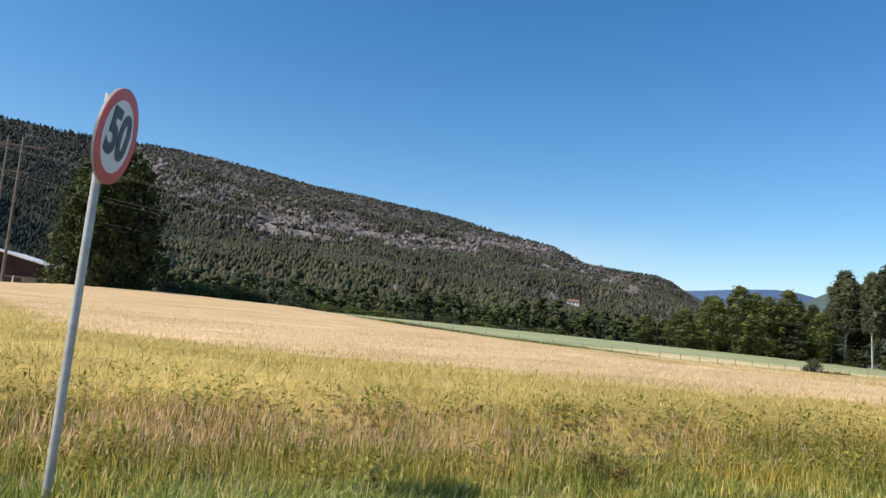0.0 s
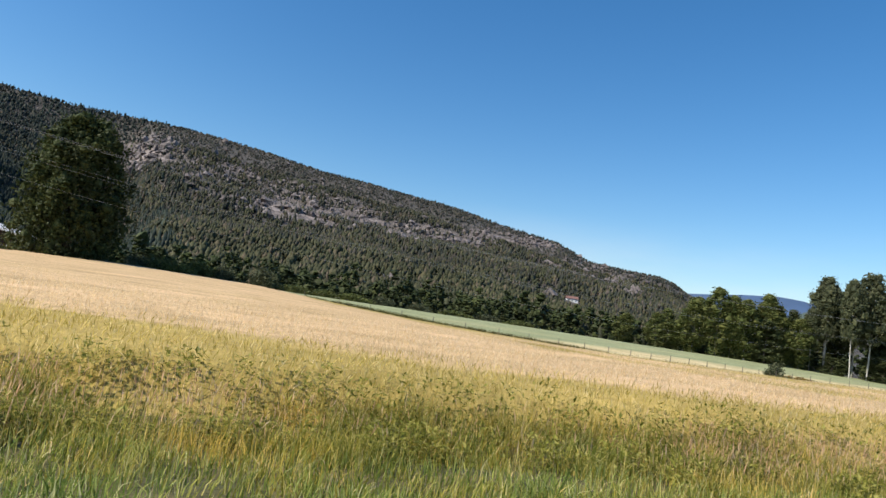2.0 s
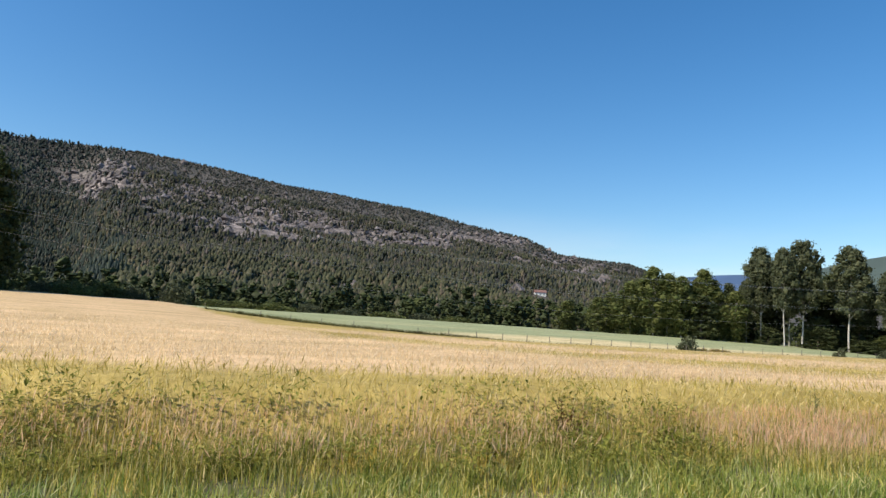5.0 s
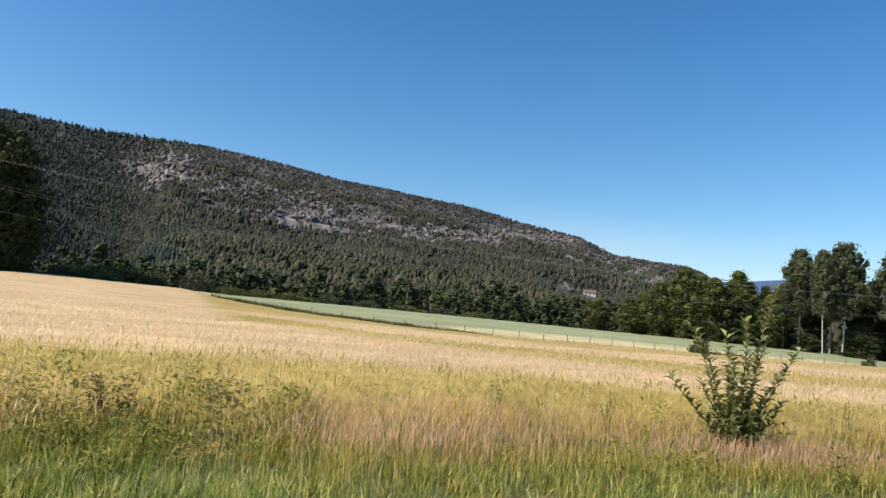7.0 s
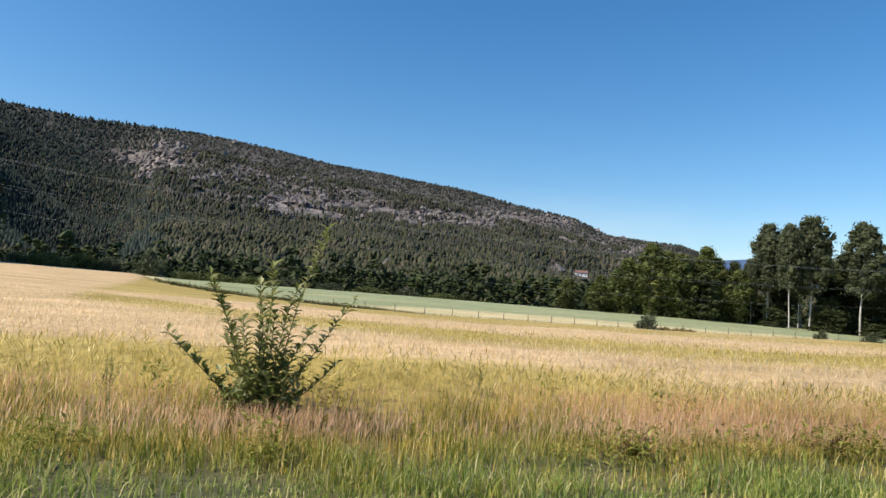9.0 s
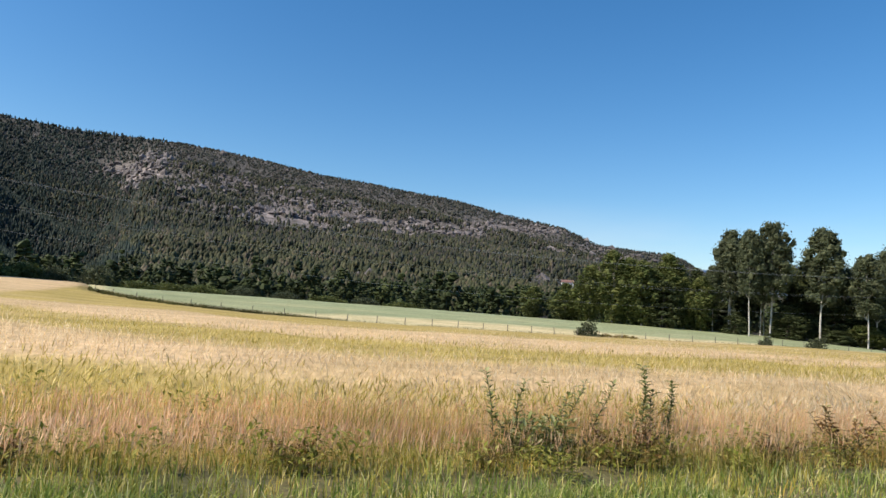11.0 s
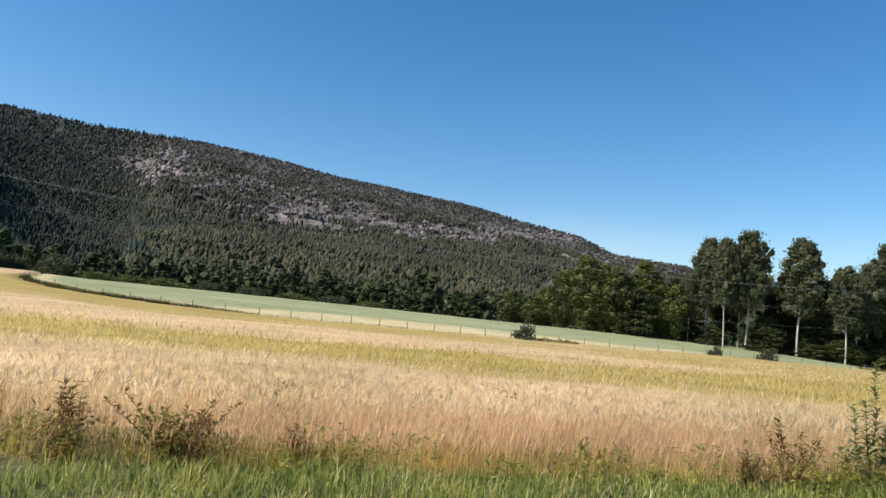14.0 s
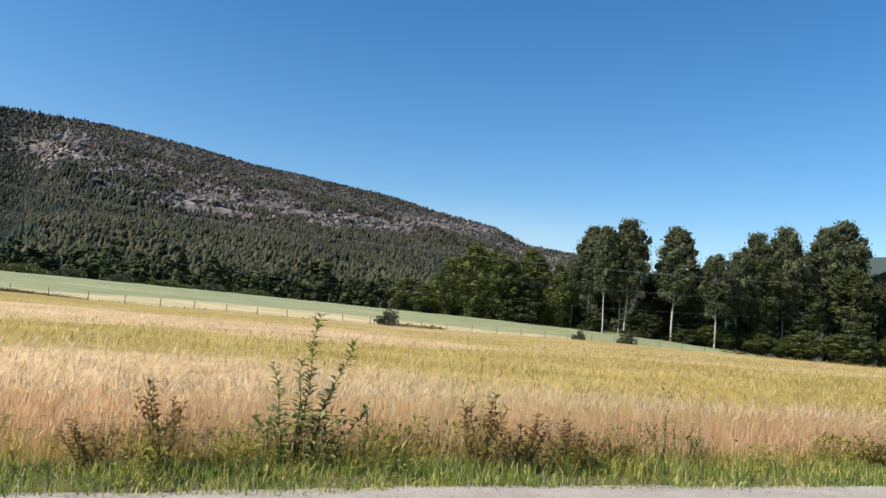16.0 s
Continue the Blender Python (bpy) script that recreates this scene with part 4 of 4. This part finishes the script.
def gz(x, y):
    return float(ground_z(np.array(float(x)), np.array(float(y))))


BX, BY = -31.0, 122.0
HW, EAVE, RIDGE, LONG = 9.5, 3.9, 6.2, 14.0   # half width, heights, length
barn = empty("barn", pose(BX, BY, gz(BX, 113) - 0.1, 0, 0, -4), "dark wooden barn with a pale metal roof", "barn")
for x0 in (-HW + 0.1, HW - 0.1):
    part("wall", solid("wall", box_bm(0.2, LONG, EAVE, pose(x0, 0, EAVE / 2)), M_BARN), barn)
for y0 in (-LONG / 2 + 0.1, LONG / 2 - 0.1):
    bm = bmesh.new()
    vs = [bm.verts.new((xx, y0 + dy, zz)) for dy in (-0.1, 0.1) for xx, zz in ((-HW, 0), (HW, 0), (HW, EAVE), (0, RIDGE), (-HW, EAVE))]
    bm.faces.new(vs[:5])
    bm.faces.new(vs[5:][::-1])
    for i in range(5):
        bm.faces.new((vs[i], vs[5 + i], vs[5 + (i + 1) % 5], vs[(i + 1) % 5]))
    part("gable_wall", solid("gable_wall", bm, M_BARN), barn)
SLOPE = math.degrees(math.atan2(RIDGE - EAVE, HW))
for s in (-1, 1):
    part("roof", solid("roof", box_bm(HW * 1.08, LONG + 1.2, 0.22, pose(s * (HW * 0.51), 0, (EAVE + RIDGE) / 2 + 0.13, 0, s * SLOPE), 0.02), M_ROOF), barn, "pale metal roof slope")
for x0 in (-5, 0.5, 5.5):
    part("door", solid("door", box_bm(2.0, 0.1, 2.4, pose(x0, -LONG / 2 - 0.06, 1.2), 0.02), M_WEATHERED), barn, "grey weathered plank door")
for x0 in (-8.0, -4.0, 0.0, 4.0, 8.2):
    part("post", solid("post", box_bm(0.16, 0.16, 2.6, pose(x0, -LONG / 2 - 2.0, 1.3), 0.01), M_WHITE), barn, "pale rail post")
part("rail", solid("rail", box_bm(17, 0.12, 0.16, pose(0, -LONG / 2 - 2.0, 2.5), 0.01), M_WEATHERED), barn)


def power_pole(x, y, h, turn, label):
    ob = empty("power_pole", pose(x, y, gz(x, y) - 0.3, 0, 0, turn), label, "power pole", "power poles")
    for s in (-0.75, 0.75):
        part("pole", tubes("pole", [([(0, s, 0), (0, s, h * 0.5), (0, s, h)], [0.17, 0.15, 0.11])], M_WEATHERED, 10), ob)
    part("crossarm", solid("crossarm", box_bm(0.16, 6.4, 0.2, pose(0, 0, h - 1.0), 0.01), M_WEATHERED), ob)
    part("crossarm", solid("crossarm", box_bm(0.14, 3.6, 0.16, pose(0, 0, h - 4.1), 0.01), M_WEATHERED), ob)
    for s in (-1.0, 0, 1.0):
        part("insulator", tubes("insulator", [([(0, s, h - 1.05), (0, s, h - 1.5)], [0.07, 0.05])], M_TILE, 8), ob)
    return ob


def fence():
    ob = empty("fence", pose(0, 0, 0), "old wire fence with thin wooden posts on the field boundary", "fence")
    me = tubes("fence_post", [([(0, 0, -0.3), (0, 0, 0.5), (0, 0, 1.0)], [0.035, 0.035, 0.03])], M_WEATHERED, 6)
    tops = []
    for i in range(42):
        x = 16 + i * 2.6
        y = float(np.interp(x, Y_EDGE_X, Y_EDGE)) + 0.6
        z = float(corn_top(np.array(x), np.array(y))) - 0.45
        p = part("fence_post", me, ob)
        p.matrix_local = pose(x, y, z, (i * 37 % 9) - 4, (i * 53 % 9) - 4, 0)
        tops.append((x, y, z))
    for h in (0.55, 1.0):
        part("fence_wire", tubes("fence_wire", [([(x, y, z + h) for x, y, z in tops], [0.002] * len(tops))], M_WIRE, 4), ob)
    return ob


fence()
power_pole(-24.4, 92, 18.0, 90, "twin-pole wooden power pylon with crossarms")
power_pole(217, 90, 22.0, 0, "twin-pole wooden power pylon beyond the trees")
for dy, drop in ((-1.0, 0.0), (0.0, 0.0), (1.0, 0.0), (-1.6, 3.0), (1.6, 3.1), (0.0, 5.8)):
    pts = [(x0, 90 + dy, 9.8 - drop + (0.0007 if x0 < 80 else 0.0004) * (x0 - 80) ** 2) for x0 in np.linspace(-27, 217, 30)]
    pts = [(x0, 90 + dy, 17.8 - drop + 0.0006 * (x0 + 27) * (x0 + 150)) for x0 in np.linspace(-150, -33, 10)] + pts
    w = new("power_line", tubes("power_line", [(pts, [0.009] * len(pts))], M_WIRE, 4))
    tagged(w, "sagging overhead power line strung between poles", "power line", "overhead power lines")


def farmhouse(x, y, z, turn, wall, label):
    ob = empty("house", pose(x, y, z, 0, 0, turn), label, "house")
    part("wall", solid("wall", box_bm(11, 8, 5, pose(0, 0, 2.5)), wall), ob)
    for s in (-1, 1):
        part("roof", solid("roof", box_bm(12, 5.2, 0.25, pose(0, s * 2.2, 6.1, -s * 30)), M_TILE), ob)
    for x0 in (-3.5, 0, 3.5):
        part("window", solid("window", box_bm(1.1, 0.1, 1.3, pose(x0, -4.03, 3.2)), M_SIGN_BLACK), ob)
    return ob


farmhouse(326, 612, gz(326, 612) - 2.5, -20, M_WHITE, "white farmhouse with a dark red roof among hillside trees")

# ---- far ridges, with haze in the blue one's colour ----
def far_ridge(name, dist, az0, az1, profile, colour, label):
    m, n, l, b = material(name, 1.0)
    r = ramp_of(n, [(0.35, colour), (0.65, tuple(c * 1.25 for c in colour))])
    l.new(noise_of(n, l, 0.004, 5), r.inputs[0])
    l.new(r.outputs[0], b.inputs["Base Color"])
    v, f = [], []
    for i in range(41):
        a = radians(az0 + (az1 - az0) * i / 40)
        h = profile(az0 + (az1 - az0) * i / 40)
        for q, dd in ((h * 0.0 - 20, dist - 900), (h * 0.55, dist - 350), (h, dist), (h * 0.5, dist + 350)):
            v.append((24 + dd * math.sin(a), dd * math.cos(a), q))
        if i:
            o = i * 4
            f += [(o - 4 + k, o + k, o + k + 1, o - 4 + k + 1) for k in range(3)]
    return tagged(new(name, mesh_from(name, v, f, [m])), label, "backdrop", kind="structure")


# The blue of this ridge is distance haze put into its base colour.
far_ridge("backdrop_far_ridge", 4000, 28, 62, lambda a: float(np.interp(a, [28, 35, 38, 40, 42.5, 44, 46, 50, 62], [220, 300, 316, 330, 338, 328, 292, 240, 180])), (0.05, 0.095, 0.185), "distant forested ridge on the horizon with haze put into its blue colour")
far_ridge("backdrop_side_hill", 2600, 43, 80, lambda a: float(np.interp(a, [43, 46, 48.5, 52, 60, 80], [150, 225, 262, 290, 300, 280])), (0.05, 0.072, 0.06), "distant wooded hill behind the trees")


# ---- roadside shrubs ----
def leaf_blades(name, spots, length, width, mat, r):
    """Folded pointed leaves: (place, direction) each."""
    v, f = [], []
    for p, d in spots:
        d = Vector(d).normalized()
        s = d.cross(Vector((0, 0, 1)))
        s = s.normalized() if s.length > 1e-3 else Vector((1, 0, 0))
        up = s.cross(d)
        L, w = length * r.uniform(0.7, 1.25), width * r.uniform(0.75, 1.25)
        p = Vector(p)
        o = len(v)
        v += [tuple(p), tuple(p + d * L * 0.45 + s * w / 2 + up * w * 0.2), tuple(p + d * L * 0.45), tuple(p + d * L * 0.45 - s * w / 2 + up * w * 0.2), tuple(p + d * L - up * L * 0.12)]
        f += [(o, o + 1, o + 2), (o, o + 2, o + 3), (o + 1, o + 4, o + 2), (o + 2, o + 4, o + 3)]
    return mesh_from(name, v, f, [mat], False)


def fan(seed, count, height, width):
    r = np.random.RandomState(seed)
    return [(r.normal(0, 0.08), r.normal(0, 0.06), height * r.uniform(0.55, 1.0), width * r.uniform(-0.5, 0.5), width * r.uniform(-0.3, 0.3)) for _ in range(count)]


def shrub(seed, stems, leaf, label, leaf_size=(0.11, 0.05), spacing=0.027, name="willow_shrub", group="roadside shrubs", low=0):
    """stems: (base offset x, y, height, lean x, lean y). Leaves stand along each shoot."""
    r = np.random.RandomState(seed)
    ob = empty(name, Matrix(), label, "shrub", group)
    for bx, by, h, lx, ly in stems:
        spots = []
        n = 9
        pts = [(bx + lx * (i / 8) ** 1.3 + 0.022 * math.sin(i * 1.3 + seed + 9 * lx) * (i / 8), by + ly * (i / 8) ** 1.3 + 0.02 * math.cos(i * 1.1 + 7 * h), h * (i / 8) - (0.05 if i == 0 else 0)) for i in range(n)]
        shoot = part("shoot", tubes("shoot", [(pts, [0.007 * (1 - i / 9.5) + 0.0015 for i in range(n)])], M_STEM, 5), ob)
        t, a = 0.12, r.uniform(0, 6)
        while t < 1.0:
            k = min(int(t * 8), 7)
            p = Vector(pts[k]).lerp(Vector(pts[k + 1]), t * 8 - k)
            for _ in range(2):
                a += 2.4 + r.normal(0, 0.3)
                lift = r.uniform(0.15, 0.9)
                spots.append((tuple(p), (math.cos(a), math.sin(a), lift)))
            t += spacing / h * r.uniform(0.7, 1.3)
        part("leafage", leaf_blades("leafage", spots, leaf_size[0], leaf_size[1], leaf, r), shoot)
    spots = []
    for _ in range(low):
        a, d = r.uniform(0, 6.28), 0.45 * r.uniform(0, 1) ** 0.5
        spots.append(((math.cos(a) * d, math.sin(a) * d * 0.7, r.uniform(0.05, 0.55)), (r.normal(), r.normal(), r.uniform(0, 1))))
    if spots:
        part("low_foliage", leaf_blades("low_foliage", spots, leaf_size[0], leaf_size[1], leaf, r), ob)
    return ob


main_shrub = shrub(31, [(0.05, 0, 1.72, 0.55, 0.1), (0.02, 0, 1.25, -0.62, 0.05), (-0.05, 0.05, 1.30, -0.55, 0.1), (0, 0, 1.38, 0.05, -0.1), (0.03, 0.04, 1.22, -0.12, 0.12), (0.06, 0, 1.15, 0.92, 0.05), (0, 0, 1.2, 0.3, -0.12),
                        (-0.05, 0, 0.85, -0.98, 0), (0.05, 0, 0.62, 0.8, 0.12), (0, 0.05, 1.0, 0.12, 0.2), (0, 0, 0.95, -0.25, -0.2), (0.02, 0, 0.9, 0.45, -0.2), (0, 0, 1.05, -0.05, -0.25), (0, 0, 0.8, -0.4, 0.2), *fan(12, 5, 0.8, 0.7)],
                   M_LEAF, "grey-green willow shrub with upright leafy shoots in the verge", (0.125, 0.058), low=520)
stand(main_shrub, 27.55, 8.25, 1.05, 0, True, 1.42)
sh2 = shrub(32, [(0, 0, 1.22, -0.04, 0), (0.03, 0, 0.9, 0.10, 0.05), (-0.03, 0, 0.6, -0.12, 0.05)], M_LEAF, "slender leafy willow shoot rising from the dry grass", spacing=0.022, low=20)
plant({"s": sh2}, [("s", 38.2, 7.6, 0.98, 1.0), ("s", 38.6, 7.7, 0.86, 0.85)])
sh3 = shrub(33, [(0, 0, 1.50, 0.10, 0.05), (0.08, 0, 1.30, 0.40, 0), (-0.14, 0, 1.0, -0.16, 0), (-0.02, 0, 1.05, 0.0, 0.1), (0.1, 0.05, 0.8, 0.2, 0), (0.3, 0, 0.6, 0.35, 0), (-0.2, 0, 0.5, -0.25, 0)], M_LEAF, "tall willow shoots over a low leafy base in the verge", (0.11, 0.05), 0.032, low=360)
stand(sh3, 49.42, 7.0, 1.0, 0, True)
sh4 = shrub(34, [(-0.5, 0, 1.05, -0.15, 0), (-0.3, 0.05, 0.95, 0.1, 0), (0.1, 0, 0.8, 0.25, 0.05), (0.2, 0, 1.0, 0.35, 0), (0.5, 0, 0.95, 0.45, 0.05), (-0.1, 0, 0.6, -0.5, 0), *fan(5, 5, 0.6, 1.4)], M_LEAF, "open willow shrub with thin bare-looking shoots", (0.11, 0.045), 0.032, low=620)
stand(sh4, 36.75, 7.4, 1.0, 0, True)
br1 = shrub(35, fan(6, 12, 0.85, 1.6), M_LEAF_BROWN, "low brown-leaved bush in the verge", (0.10, 0.045), 0.04, "brown_bush", "brown roadside bushes", 420)
br2 = shrub(37, fan(9, 9, 0.85, 0.85), M_LEAF_BROWN, "narrow brown-leaved bush among the dry grass", (0.10, 0.045), 0.045, "brown_bush", "brown roadside bushes", 130)
plant({"b": br1, "n": br2}, [("b", 41.6, 7.0, 0.85, 0.8), ("n", 40.65, 7.1, 0.9, 1.0), ("n", 39.6, 7.0, 0.6, 0.9), ("n", 42.7, 7.1, 0.65, 0.8), ("n", 37.6, 7.0, 0.75, 1.0), ("b", 36.0, 7.0, 0.5, 0.6),
                             ("n", 48.15, 6.8, 1.1, 0.75), ("n", 47.6, 6.8, 0.65, 0.7), ("n", 51.25, 6.8, 1.15, 0.85), ("n", 51.75, 6.8, 0.85, 0.9), ("n", 52.4, 6.85, 0.75, 0.9), ("b", 52.95, 6.8, 0.7, 0.6), ("b", 57.0, 6.8, 0.75, 0.9),
                             ("n", 34.0, 7.0, 0.5, 0.8), ("n", 31.5, 6.9, 0.5, 0.8), ("n", 4.2, 6.9, 0.5, 0.9), ("n", 19.8, 8.4, 1.0, 0.7)])
sl = shrub(36, fan(8, 5, 0.95, 0.5), M_LEAF, "thin pale willow shoots in the dry grass", (0.085, 0.03), 0.045, "willow_sapling", "willow saplings", 20)
plant({"s": sl}, [("s", 53.65, 6.9, 0.9, 0.9), ("s", 54.1, 6.9, 0.8, 0.8), ("s", 50.1, 6.95, 0.95, 0.7), ("s", 24.3, 8.7, 1.3, 0.55), ("s", 25.9, 8.7, 1.1, 0.6), ("s", 40.5, 8.2, 0.9, 0.6), ("s", 12.2, 9.4, 0.9, 0.9), ("s", 8.5, 9.0, 0.9, 0.8), ("s", 30.5, 9.4, 1.1, 0.6)])


def weeds():
    """Low leafy weeds in the verge, scattered in patches."""
    r = np.random.RandomState(91)
    spots = []
    for i in range(500):
        if i < 120:
            cx_, cy_, wide = r.uniform(-6, 62), r.uniform(6.2, 9.0), 0.15
        elif i < 430:
            cx_, cy_, wide = r.uniform(-6, 22), r.uniform(7.0, 9.7), 0.22
        else:
            cx_, cy_, wide = r.uniform(30, 60), r.uniform(6.6, 7.7), 0.26
        z = gz(cx_, cy_)
        hh = r.uniform(0.15, 0.42) + (0.30 if cy_ > 8.3 else 0)
        for _k in range(70):
            t = r.uniform(0, 1)
            spots.append(((cx_ + r.normal(0, wide) * (1.1 - 0.6 * t), cy_ + r.normal(0, 0.14), z + hh * (0.12 + 1.0 * t)), (r.normal(), r.normal(), r.uniform(-0.2, 0.9))))
    ob = new("weeds", leaf_blades("weeds", spots, 0.09, 0.04, M_WEED, r))
    return tagged(ob, "leafy green weeds scattered through the verge", "weeds", kind="stuff")


weeds()
